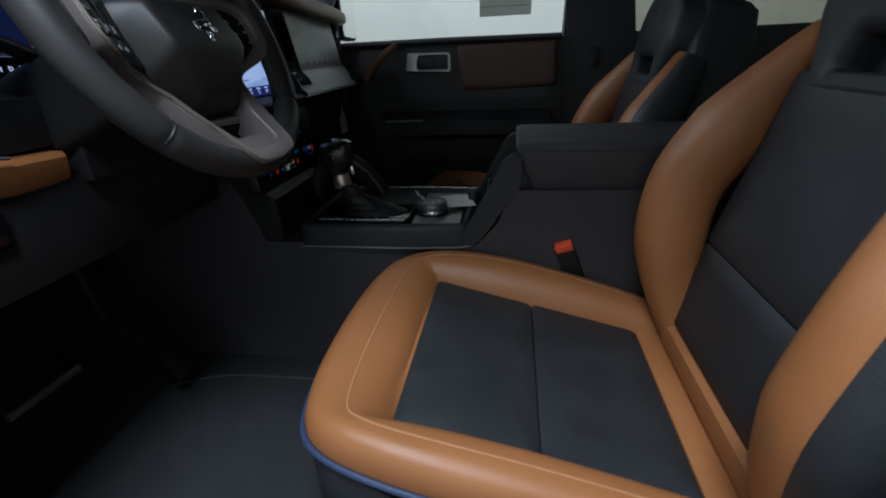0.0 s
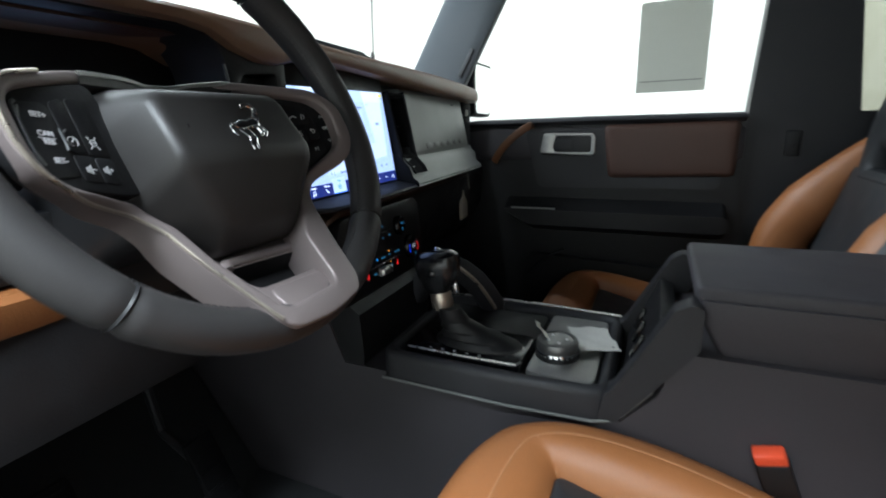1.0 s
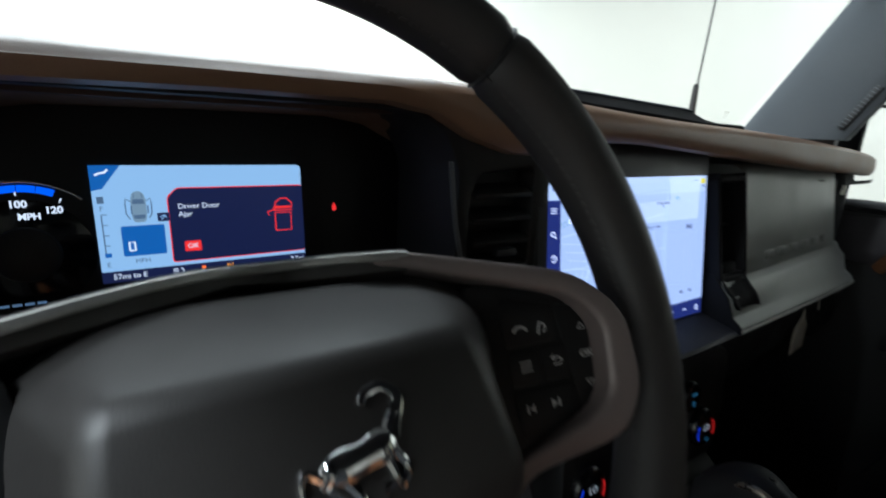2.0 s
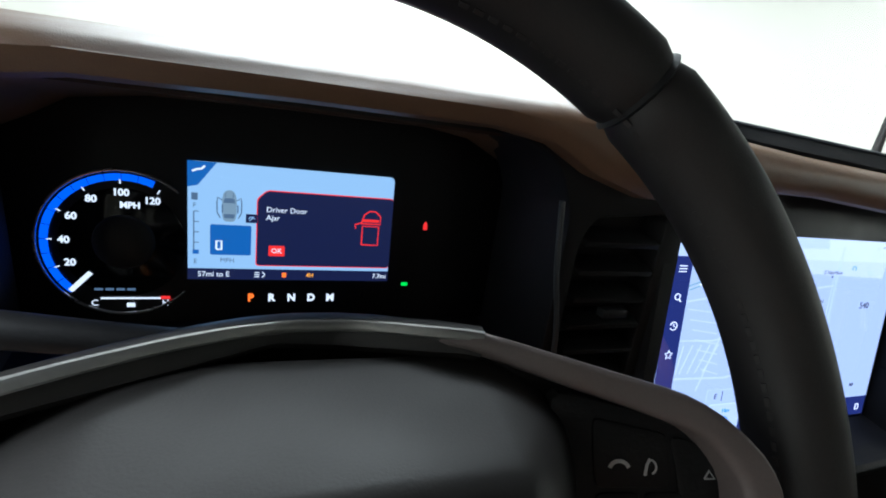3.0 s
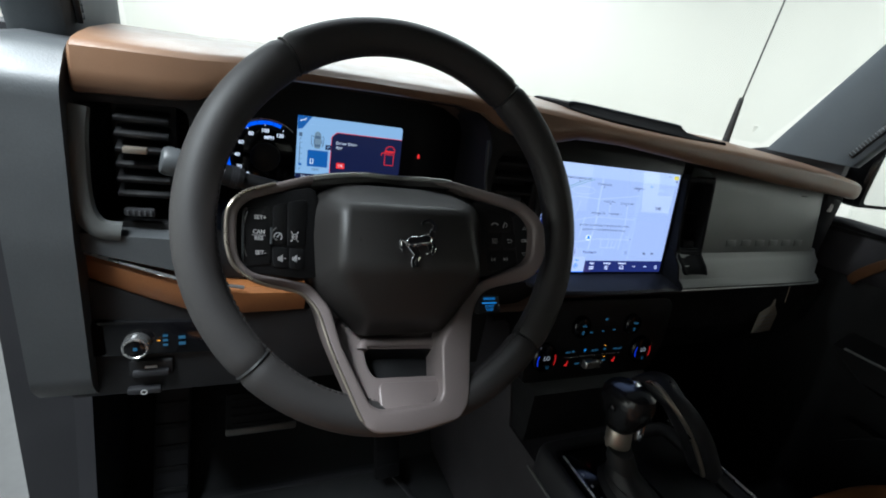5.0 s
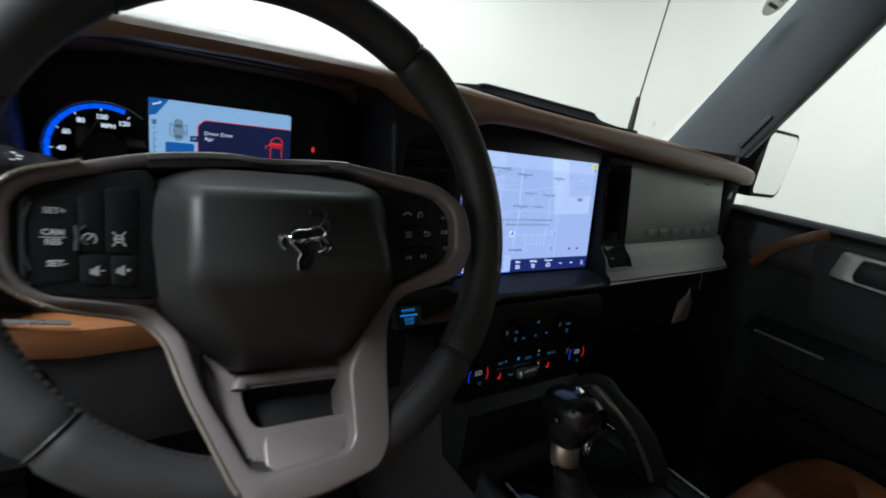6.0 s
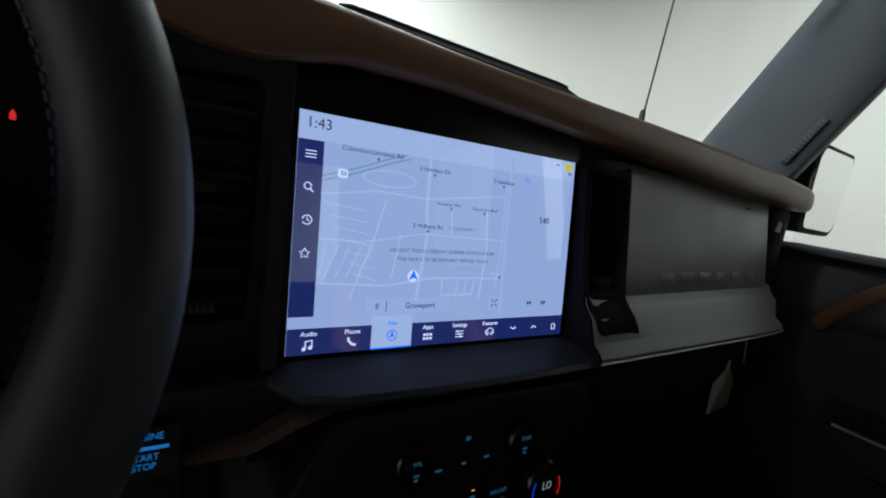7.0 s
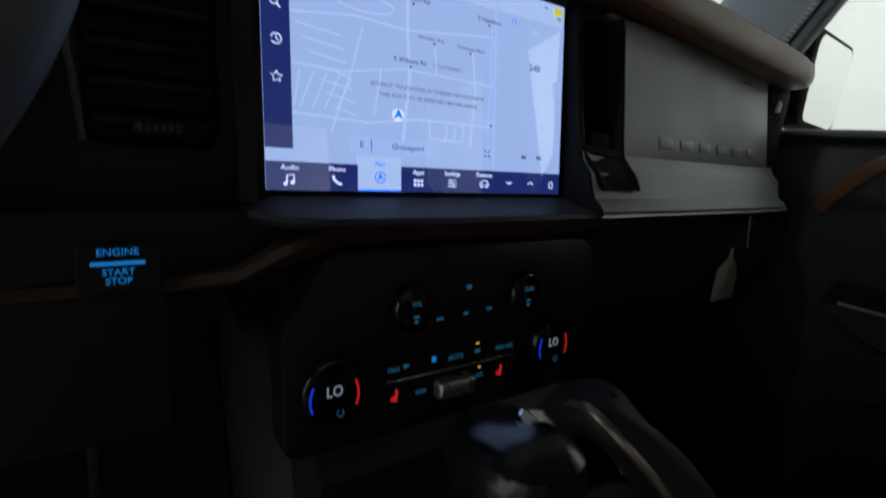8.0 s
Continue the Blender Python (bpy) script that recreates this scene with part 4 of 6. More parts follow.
part("vent_shelf", loft([[(-.695, .545, .606), (-.585, .542, .600), (-.585, .60, .606), (-.695, .60, .612)], [(-.695, .545, .588), (-.585, .542, .560), (-.585, .60, .560), (-.695, .60, .588)]]), "stalk", dash)
v = vent(-.231, -.172, .588, .726, .560, 7)
part("vent_tab", box((-.203, .557, .668), (.020, .008, .006), .001), "dark", v)
# lighter tube standing in for the highlight on the recess edge
part("recess_edge_highlight", tube(spline([(-.2555, .5630, .740), (-.2500, .5615, .695), (-.2405, .5610, .650), (-.2350, .5600, .583)], 4), .0018, .0022, up=(0, 1, 0), n=8), "stalk", v)
part("thumbwheel", box((-.200, .562, .592), (.026, .006, .007), .002), "dark", v)
for i in range(6):
    part("notch", box((-.2095 + .0038 * i, .5585, .592), (.0014, .0014, .005), 0), "stalk", v)

# end cap beside the driver door
part("end_cap", loft([[(x, y, z) for y, z in rounded([(.535, .43), (.527, .60), (.530, .745), (.560, .778), (.84, .785), (.84, .40), (.560, .40)], .014)] for x in (-.689, -.692, -.742)]), "stalk", dash, "grey end panel")
# knee panel with the lamp switch
knee = part("knee_panel", front_prism([(-.715, .400), (-.20, .400), (-.20, .508), (-.45, .508), (-.60, .512), (-.68, .545), (-.715, .560)], .556, .70, bevel=.004), "black", dash)
sw = part("switch_panel", plate(rounded([(-.697, .458), (-.56, .456), (-.56, .498), (-.60, .498), (-.690, .502)], .008), .01, basis((0, .550, 0), (1, 0, 0), (0, 0, 1)), bevel=.002), "gloss", knee, "gloss black switch panel")
SW = basis((-.648, .549, .474), (1, 0, 0), (0, 0, 1))
part("lamp_knob", lathe([(.0135, -.004), (.0135, .010), (.0125, .0125), (.011, .013), (.0095, .011), (.0, .011)][:5], SW), "silver", sw, "silver ringed rotary lamp switch")
part("knob_face", lathe([(.0105, .008), (.0105, .0118), (.010, .012)], SW), "gloss", sw)
flat("icon", bar(0, 0, .004, .004), SW, "led_dim", sw, z=.0125)
flat("icon", bar(.021, .003, .003, .0012), SW, "led_amber", sw, z=.0018)
for i in range(3):
    flat("icon", bar(.0275, .009 - .006 * i, .005, .003), SW, "led_dim", sw, z=.0018)
for i in range(2):
    flat("icon", bar(.044, .006 - .008 * i, .007, .004), SW, "led_dim", sw, z=.0018)
part("lever_pocket", box((-.636, .556, .438), (.044, .012, .022), .003), "black", knee)
part("lever", box((-.636, .550, .434), (.036, .010, .008), .002), "dark", knee)
flat("icon", bar(-.636, .441, .012, .003), basis((0, .5495, 0), (1, 0, 0), (0, 0, 1)), "white_mark", knee)
part("lever", box((-.644, .556, .408), (.034, .016, .008), .002), "dark", knee)
flat("icon", line(arc(-.644, .408, .003, 0, 350, 10), .001), basis((0, .5475, 0), (1, 0, 0), (0, 0, 1)), "white_mark", knee)

# bright spot beside the panel end, put in as a pale plate
part("end_bright_spot", plate([(-.004, -.008), (.004, -.008), (.004, .006), (.000, .009)], .004, basis((.5945, .586, .689), (1, -.3, 0), (0, 0, 1)), bevel=.0008), "paper", dash, "small pale plate standing in for a bright spot")
part("end_post", slab(.574, .590, .46, .641, .67, .722, .012), "rubber", dash, "black rounded end below the pad")
part("dash_end", slab(.603, .648, .46, .712, .84, .742, .018), "black", dash, "black end of the dashboard")
# lower dash, passenger side
part("glovebox", side_prism(rounded([(.60, .520), (.575, .520), (.585, .42), (.64, .33), (.80, .33), (.80, .520)], .01), .17, .70, bevel=.003), "black", dash)
# start button left of the display
SB = basis((-.2225, .5250, .5215), (1, 0, 0), (0, .5, .86))
start = part("start_button", plate(rounded([(-.018, -.013), (.018, -.013), (.018, .013), (-.018, .013)], .004), .012, SB, bevel=.002), "black", dash, "black start button with blue letters")
words("marking", "ENGINE", 0.0052, SB, 0, .0078, "led_blue", start)
flat("marking", bar(0, .002, .0235, .0020), SB, "led_blue", start)
words("marking", "START", 0.0048, SB, 0, -.0028, "led_blue", start)
words("marking", "STOP", 0.0048, SB, 0, -.0075, "led_blue", start)

# ---- instrument cluster ----
clu = thing("instrument_cluster", (-.41, .66, .61), "digital instrument cluster lit blue in a dark recess", "instrument cluster")
K = basis((-.4026, .677, .688), (1, 0, 0), (0, .10, .99)) @ Matrix.Diagonal((.986, .986, 1, 1))
part("face", plate(rect(-.225, -.085, .215, .095), .006, K), "panel", clu)
part("hood", loft([[(-.60, .60, .772), (-.23, .60, .772), (-.23, .675, .772), (-.60, .675, .772)], [(-.60, .60, .776), (-.23, .60, .776), (-.23, .675, .776), (-.60, .675, .776)]]), "brown", clu)
part("floor_lip", loft([[(-.60, .575, .600), (-.23, .575, .600), (-.23, .675, .612), (-.60, .675, .612)], [(-.60, .575, .585), (-.23, .575, .585), (-.23, .675, .590), (-.60, .675, .590)]]), "black", clu)
cs = part("screen", plate(rounded([(-.0765, -.0450), (.0705, -.0450), (.0705, .0400), (-.0765, .0400)], .004), .002, K @ Matrix.Translation((0, 0, .002))), "cl_sky", clu, "lit light-blue screen", smooth=0)
KS = K @ Matrix.Translation((0, 0, .0022))
flat("corner", [(-.0765, .0400), (-.0765, .022), (-.070, .0235), (-.058, .0400)], KS, "cl_blue", cs)
flat("corner_mark", line([(-.0735, .0330), (-.0705, .0345), (-.0675, .0350), (-.0655, .0372)], .0014), KS, "cl_white", cs, z=.0010)
flat("panel", rounded([(-.0655, -.0335), (-.0270, -.0335), (-.0270, .0300), (-.060, .0300), (-.0655, .024)], .004), KS, "cl_sky", cs)
flat("status_bar", rect(-.0765, -.0450, .0705, -.0368), KS, "cl_navy", cs, z=.0006)
box_line = rounded([(-.0305, -.0335), (.0705, -.0335), (.0705, .0225), (-.0240, .0225), (-.0305, .0160)], .0025)
flat("message_edge", rounded([(-.0312, -.0342), (.0705, -.0342), (.0705, .0232), (-.0243, .0232), (-.0312, .0164)], .0025), KS, "cl_red", cs, z=.0006)
mb = flat("message_box", box_line, KS, "cl_navy", cs, z=.0010)
words("marking", "Driver Door", .0056, KS, -.0245, .0088, "cl_white", mb, z=.0014, align="LEFT")
words("marking", "Ajar", .0056, KS, -.0245, .0028, "cl_white", mb, z=.0014, align="LEFT")
ok = flat("key", bar(-.0165, -.0222, .0115, .0080, .001), KS, "cl_red", mb, z=.0014)
words("marking", "OK", .0052, KS, -.0165, -.0222, "cl_white", ok, z=.0019)
for pts in ([(.047, -.015), (.047, .000), (.060, .000), (.060, -.015), (.047, -.015)], [(.046, .002), (.048, .009), (.052, .012), (.057, .012), (.061, .008), (.061, .002), (.046, .002)], [(.047, .003), (.041, .001), (.042, -.002)]):
    flat("icon", line(pts, .0010), KS, "cl_red", mb, z=.0014)
flat("icon", bar(.0535, .0045, .013, .0022, .0005), KS, "cl_red", mb, z=.0014)
flat("speed_box", rounded(rect(-.0620, -.0264, -.0345, -.0040), .0015), KS, "cl_blue", cs, z=.0006)
flat("marking", line([(-.0578, -.0222), (-.0578, -.0160), (-.0544, -.0160), (-.0544, -.0222), (-.0578, -.0222)], .0013), KS, "cl_white", cs, z=.0012)
words("marking", "MPH", .0048, KS, -.0505, -.0304, "cl_grey", cs, z=.0010)
car = flat("car_icon", rounded([(-.05310, -.0015), (-.04590, -.0015), (-.04470, .0030), (-.04470, .0150), (-.04590, .0195), (-.04790, .0212), (-.05110, .0212), (-.05310, .0195), (-.05430, .0150), (-.05430, .0030)], .003), KS, "cl_silver", cs, z=.0008)
flat("car_window", rounded([(-.05350, .0120), (-.04550, .0120), (-.04630, .0155), (-.05270, .0155)], .0008), KS, "cl_grey", car, z=.0012)
flat("car_window", rounded([(-.05270, .0010), (-.04630, .0010), (-.04566, .0040), (-.05334, .0040)], .0008), KS, "cl_grey", car, z=.0012)
for x in (-.05406, -.0438):
    flat("car_window", bar(x, .0078, .0009, .0060), KS, "cl_grey", car, z=.0012)
flat("bonnet_line", line([(-.05190, .0195), (-.05214, .0162)], .0005), KS, "cl_grey", car, z=.0012)
flat("bonnet_line", line([(-.04710, .0195), (-.04686, .0162)], .0005), KS, "cl_grey", car, z=.0012)
for sx in (-1, 1):
    flat("car_door", line([(-.0495 + sx * .0050, .0140), (-.0495 + sx * .0076, .0158), (-.0495 + sx * .0082, .0120), (-.0495 + sx * .0080, .0050), (-.0495 + sx * .0060, .0010)], .0008), KS, "cl_grey", cs, z=.0008)
ic = flat("icon", bar(-.0345, .0015, .0078, .0064), KS, "cl_navy", cs, z=.0008)
flat("icon_mark", line(arc(-.0345, .0004, .0022, 20, 160, 8), .0006), KS, "cl_sky", ic, z=.0012)
flat("icon_mark", line([(-.0358, -.0004), (-.0332, .0030)], .0006), KS, "cl_sky", ic, z=.0012)
flat("fuel_scale", line([(-.0725, .005), (-.0725, -.025)], .0008), KS, "cl_grey", cs, z=.0008)
for i in range(5):
    flat("fuel_mark", bar(-.0708, .005 - .0075 * i, .003, .0006), KS, "cl_grey", cs, z=.0008)
flat("fuel_level", bar(-.0712, -.0245, .004, .003), KS, "cl_blue", cs, z=.0010)
words("marking", "F", .0048, KS, -.0720, .0092, "cl_grey", cs, z=.0010)
words("marking", "E", .0048, KS, -.0715, -.0315, "cl_grey", cs, z=.0010)
flat("icon", bar(-.0720, .0155, .004, .005), KS, "cl_grey", cs, z=.0008)
words("marking", "57mi to E", .0054, KS, -.0700, -.0410, "cl_white", cs, z=.0012, align="LEFT")
words("marking", "7.7mi", .0052, KS, .0690, -.0410, "cl_white", cs, z=.0012, align="RIGHT")
flat("icon", line(arc(-.0265, -.0410, .0018, -90, 90, 8), .0007), KS, "cl_white", cs, z=.0012)
for i in range(3):
    flat("icon", bar(-.0300, -.0394 - .0016 * i, .0036, .0006), KS, "cl_white", cs, z=.0012)
flat("icon", bar(-.0105, -.0410, .0030, .0036), KS, "cl_orange", cs, z=.0012)
words("marking", "4H", .0048, KS, .0085, -.0410, "led_amber", cs, z=.0012)
# gear letters
for i, ch in enumerate("PRNDM"):
    words("gear_letter", ch, .0078, K, -.034 + .0148 * i, -.0600, "cl_orange" if ch == "P" else "cl_white", clu, z=.0010, bold=.0004)
# warning lights
flat("warning_light", rounded([(.098, -.001), (.1015, -.001), (.1015, .003), (.0998, .0065), (.098, .003)], .001), K, "cl_red", clu, z=.001)
flat("warning_light", bar(.086, -.0480, .0055, .0028, .001), K, "cl_green", clu, z=.001)
# speed gauge
GC = (-.1155, -.0205)
gauge = part("speed_gauge", lathe([(.038, -.004), (.038, .0004), (.037, .0008)], K @ Matrix.Translation((*GC, 0)), n=40), "gloss", clu, "round gauge with a blue arc")
for i in range(13):
    flat("blue_arc", line(arc(*GC, .0455, 66.3 + 12.46 * i, 78.2 + 12.46 * i, 5), .0046), K, "cl_arc", gauge, z=.0012)
part("gauge_rim", tube([K @ Vector((x, y, .002)) for x, y in arc(*GC, .0502, 48, 318, 60)], .0011, up=K.to_3x3() @ Vector((0, 0, 1)), n=8), "silver", gauge, "thin bright gauge rim")
for i, lab in enumerate(("20", "40", "60", "80", "100", "120")):
    a = radians((204, 178, 150, 122, 92, 60)[i])
    words("marking", lab, .0066, K, GC[0] + .0345 * math.cos(a), GC[1] + .0350 * math.sin(a), "cl_white", gauge, z=.0012, bold=.0002)
    flat("tick", line([(GC[0] + r * math.cos(a), GC[1] + r * math.sin(a)) for r in (.041, .044)], .0008), K, "cl_white", gauge, z=.0012)
words("marking", "MPH", .0060, K, GC[0] + .004, GC[1] + .0265, "cl_white", gauge, z=.0012, bold=.0002)
part("gauge_dome", lathe([(.019, 0), (.018, .003), (.014, .005), (.007, .006), (.001, .0062)], K @ Matrix.Translation((GC[0], GC[1] + .001, .001)), n=32), "hub", gauge)
flat("needle", line([(GC[0] - .020, GC[1] - .021), (GC[0] - .032, GC[1] - .034)], .0032), K, "cl_white", gauge, z=.0016)
for i in range(4):
    flat("bar", bar(GC[0] - .016 + .0065 * i, GC[1] - .0330, .005, .0016), K, "cl_grey", gauge, z=.0012)
flat("temp_scale", line([(GC[0] - .015, GC[1] - .0395), (GC[0] + .022, GC[1] - .0395)], .0013), K, "cl_white", gauge, z=.0012)
flat("temp_hot", bar(GC[0] + .0245, GC[1] - .0390, .006, .0022), K, "cl_red", gauge, z=.0014)
words("marking", "C", .0062, K, GC[0] - .0185, GC[1] - .0430, "cl_white", gauge, z=.0012)
words("marking", "H", .0062, K, GC[0] + .0245, GC[1] - .0430, "cl_white", gauge, z=.0012)
flat("icon", bar(GC[0] + .003, GC[1] - .0445, .005, .0030), K, "cl_white", gauge, z=.0012)

# ---- centre touchscreen ----
disp = thing("touchscreen", (-.013, .57, .55), "large centre touchscreen showing a road map behind a protective film", "touchscreen")
D = basis((-.013, .5648, .641), (1, 0, 0), (0, .0235, .1645)) @ Matrix.Diagonal((1, .972, 1, 1))
BEZ = rounded([(-.146, -.092), (.138, -.092), (.139, .112), (.10, .118), (-.09, .122), (-.148, .108)], .008)
part("bezel", plate(BEZ, .03, D @ Matrix.Translation((0, 0, -.0005)), bevel=.003), "panel", disp, "satin black bezel")
part("side_frame", loft([[(-.160, .548, .552), (-.150, .548, .552), (-.150, .60, .552), (-.160, .60, .552)], [(-.162, .570, .745), (-.150, .570, .745), (-.150, .60, .745), (-.162, .60, .745)]]), "dark", disp)
scr = part("screen", plate(rect(-.131, -.0855, .131, .0855), .001, D @ Matrix.Translation((0, 0, .0004))), "screen_white", disp, "lit pale blue map screen", smooth=0)
SC = D @ Matrix.Translation((0, 0, .0004))
flat("side_bar", rect(-.131, -.058, -.1135, .066), SC, "screen_navy", scr)
flat("top_strip", rect(-.131, .0665, .131, .0855), SC, "screen_lit", scr, z=.0002)
words("marking", "1:43", .0105, SC, -.1175, .0775, "screen_ink", scr)
for i in range(3):
    flat("icon", bar(-.1222, .0585 - .0022 * i, .0074, .0007), SC, "screen_icon", scr, z=.0008)
flat("icon", line(arc(-.1230, .0342, .0024, 0, 350, 14), .0007), SC, "screen_icon", scr, z=.0008)
flat("icon", line([(-.1213, .0323), (-.1192, .0302)], .0009), SC, "screen_icon", scr, z=.0008)
flat("icon", line(arc(-.1222, .0108, .0032, -150, 170, 16), .0007), SC, "screen_icon", scr, z=.0008)
flat("icon", line([(-.1222, .0127), (-.1222, .0106), (-.1205, .0100)], .0006), SC, "screen_icon", scr, z=.0008)
star = []
for i in range(11):
    r, a = (.0038 if i % 2 == 0 else .0018), radians(90 + 36 * i)
    star.append((-.1225 + r * math.cos(a), -.0128 + r * math.sin(a)))
flat("icon", line(star, .0006), SC, "screen_icon", scr, z=.0008)
# roads
ROADS = [([(-.1135, .0425), (-.088, .051), (-.062, .062), (-.050, .0655)], .0011, "screen_green"), ([(-.112, .0395), (-.088, .0475), (-.060, .0590), (-.046, .0635)], .0011, "screen_green"),
         ([(-.0285, .066), (-.0290, .030), (-.0270, .004), (-.0330, -.048)], .0022, "screen_pale"), ([(-.113, .030), (-.070, .036), (-.029, .034), (.050, .044)], .0012, "screen_pale"),
         ([(-.113, -.002), (-.080, -.003), (-.030, .006), (.050, .004)], .0010, "screen_pale"), ([(-.113, -.034), (-.060, -.036), (-.020, -.030), (.048, -.030)], .0014, "screen_pale"),
         ([(.030, .028), (.033, -.004), (.028, -.048)], .0012, "screen_pale"), ([(.050, .058), (.049, .000), (.046, -.036)], .0018, "screen_grey"), ([(-.006, .030), (-.004, .006)], .0008, "screen_pale"),
         ([(-.064, .030), (-.072, .0), (-.088, -.046)], .0009, "screen_pale"), ([(-.050, .004), (-.056, -.030)], .0008, "screen_pale"), ([(-.010, -.030), (-.010, -.044), (.020, -.044)], .0012, "screen_pale")]
for k in range(7):
    ROADS.append(([(-.110 + .004 * k, .024 - .0085 * k), (-.080 + .002 * k, .0205 - .0088 * k)], .0008, "screen_pale"))
for k in range(5):
    ROADS.append(([(-.108 + .009 * k, -.006), (-.116 + .008 * k if k else -.112, -.030)], .0007, "screen_pale"))
for k in range(4):
    ROADS.append(([(.006 + .008 * k, -.032), (.004 + .008 * k, -.046)], .0007, "screen_pale"))
for pts, w, mt in ROADS:
    flat("road", line(pts, w), SC, mt, scr, z=.0003)
flat("road_loop", line([(-.062 + .022 * math.cos(radians(a)), .046 + .006 * math.sin(radians(a))) for a in range(0, 360, 20)], .0009), SC, "screen_pale", scr, z=.0003)
for txt, x, y, sz, mt in (("Columbus-Lancaster Rd", -.077, .0640, .0049, "screen_ink"), ("S Hamilton Rd", -.0245, .0575, .0047, "screen_ink"), ("S Hamilton", .0455, .0560, .0052, "screen_ink"), 
                          ("E Williams Rd", -.0270, .0120, .0048, "screen_ink"), ("! ! CAUTION ! !", .0060, .0118, .0042, "screen_ink"), ("DO NOT TOUCH DISPLAY DURING INSTALLATION", -.0090, -.0080, .0043, "screen_ink"), ("THIS FILM IS TO BE REMOVED BEFORE USAGE", -.0090, -.0150, .0043, "screen_ink"), ("Market", .0450, -.0255, .0046, "screen_grey")):
    words("marking", txt, sz, SC, x, y, mt, scr, z=.0007, bold=0.0 if sz > .0044 else -.00004, deep=.0001)
for txt, x, y in (("Investor Ave", -.0090, .0315), ("Directors Blvd", .0275, .0300)):
    words("marking", txt, .0044, SC, x, y, "screen_ink", scr, z=.0007, bold=-.00004, deep=.0001)
for x, y in ((-.073, .0592), (-.0245, .0535), (.0455, .0520), (-.0065, .0280), (.0270, .0265), (-.0270, .0080), (.0490, -.0290)):
    flat("pointer", [(x - .0013, y + .001), (x + .0013, y + .001), (x, y - .0012)], SC, "screen_ink", scr, z=.0007)
sh = flat("road_shield", rounded(rect(-.1025, .0425, -.0955, .0490), .0015), SC, "screen_icon", scr, z=.0006)
words("marking", "33", .0045, SC, -.0990, .0457, "screen_ink", sh, z=.0010)
flat("position_spot", arc(-.0370, -.0285, .0048, 0, 345, 20), SC, "screen_icon", scr, z=.0004)
flat("position_arrow", [(-.0410, -.0315), (-.0370, -.0235), (-.0330, -.0315), (-.0370, -.0295)], SC, "screen_blue", scr, z=.0009)
flat("place_bar", rect(-.0745, -.0580, -.0005, -.0465, .001), SC, "screen_grey", scr, z=.0003)
words("marking", "E", .0062, SC, -.0660, -.0522, "screen_ink", scr, z=.0009)
flat("divider", bar(-.0585, -.0522, .0005, .009), SC, "screen_ink", scr, z=.0008)
words("marking", "Groveport", .0062, SC, -.0290, -.0522, "screen_ink", scr, z=.0009)
flat("place_button", bar(.0455, -.0522, .0115, .0115, .001), SC, "screen_grey", scr, z=.0003)
for a in (45, 135, 225, 315):
    c, s_ = math.cos(radians(a)), math.sin(radians(a))
    flat("icon", line([(.0455 + .0014 * c, -.0522 + .0014 * s_), (.0455 + .0045 * c, -.0522 + .0045 * s_)], .0008), SC, "screen_ink", scr, z=.0008)
flat("radio_panel", rect(.0545, -.0660, .131, .0665), SC, "screen_white", scr, z=.0005)
flat("panel_shade", rect(.0525, -.0660, .0545, .0790), SC, "screen_grey", scr, z=.0004)
flat("panel_tab", [(.0545, .012), (.0515, .008), (.0515, .003), (.0545, -.001)], SC, "screen_grey", scr, z=.0006)
words("marking", "540", .0085, SC, .0960, .0255, "screen_ink", scr, z=.0011)
words("marking", "AM", .0050, SC, .0960, .0560, "screen_grey", scr, z=.0011)
for cx, d in ((.0850, -1), (.1050, 1)):
    for k in (0, 1):
        flat("icon", [(cx + d * (.0022 - .0030 * k), -.0530), (cx - d * (.0005 + .0030 * k), -.0508), (cx - d * (.0005 + .0030 * k), -.0552)], SC, "screen_ink", scr, z=.0011)
flat("icon", line(arc(.0715, .0600, .0022, -40, 220, 10), .0007), SC, "screen_blue", scr, z=.0011)
flat("film_tab", rect(.1175, .0760, .1275, .0825), SC, "screen_yellow", scr, z=.0009)
flat("icon", bar(.1000, .0790, .003, .003), SC, "screen_grey", scr, z=.0008)
flat("icon", line(arc(.1080, .0780, .0025, 40, 140, 6), .0008), SC, "screen_ink", scr, z=.0008)
words("marking", "91", .0055, SC, .1245, .0730, "screen_ink", scr, z=.0009)
# lower bar
nb = flat("nav_bar", rect(-.131, -.0855, .131, -.0665), SC, "screen_navy", scr)
flat("nav_tab", rect(-.0690, -.0852, -.0350, -.0600), SC, "screen_lit", nb, z=.0008)
flat("nav_line", rect(-.0690, -.0855, -.0350, -.0843), SC, "screen_blue", nb, z=.0011)
words("marking", "Nav", .0050, SC, -.0520, -.0655, "screen_blue", nb, z=.0012)
for txt, x in (("Audio", -.1160), ("Phone", -.0840), ("Apps", -.0200), ("Settings", .0110), ("Features", .0430)):
    words("marking", txt, .0048, SC, x, -.0705, "screen_icon", nb, z=.0008)
flat("icon", line(arc(-.0520, -.0752, .0040, 0, 345, 16), .0008), SC, "screen_blue", nb, z=.0012)
flat("icon", [(-.0545, -.0772), (-.0520, -.0718), (-.0495, -.0772), (-.0520, -.0760)], SC, "screen_blue", nb, z=.0012)
flat("icon", line([(-.1180, -.0810), (-.1180, -.0758), (-.1135, -.0750), (-.1135, -.0802)], .0010), SC, "screen_icon", nb, z=.0008)
for x, y in ((-.1190, -.0812), (-.1145, -.0804)):
    flat("icon", arc(x, y, .0014, 0, 330, 10), SC, "screen_icon", nb, z=.0008)
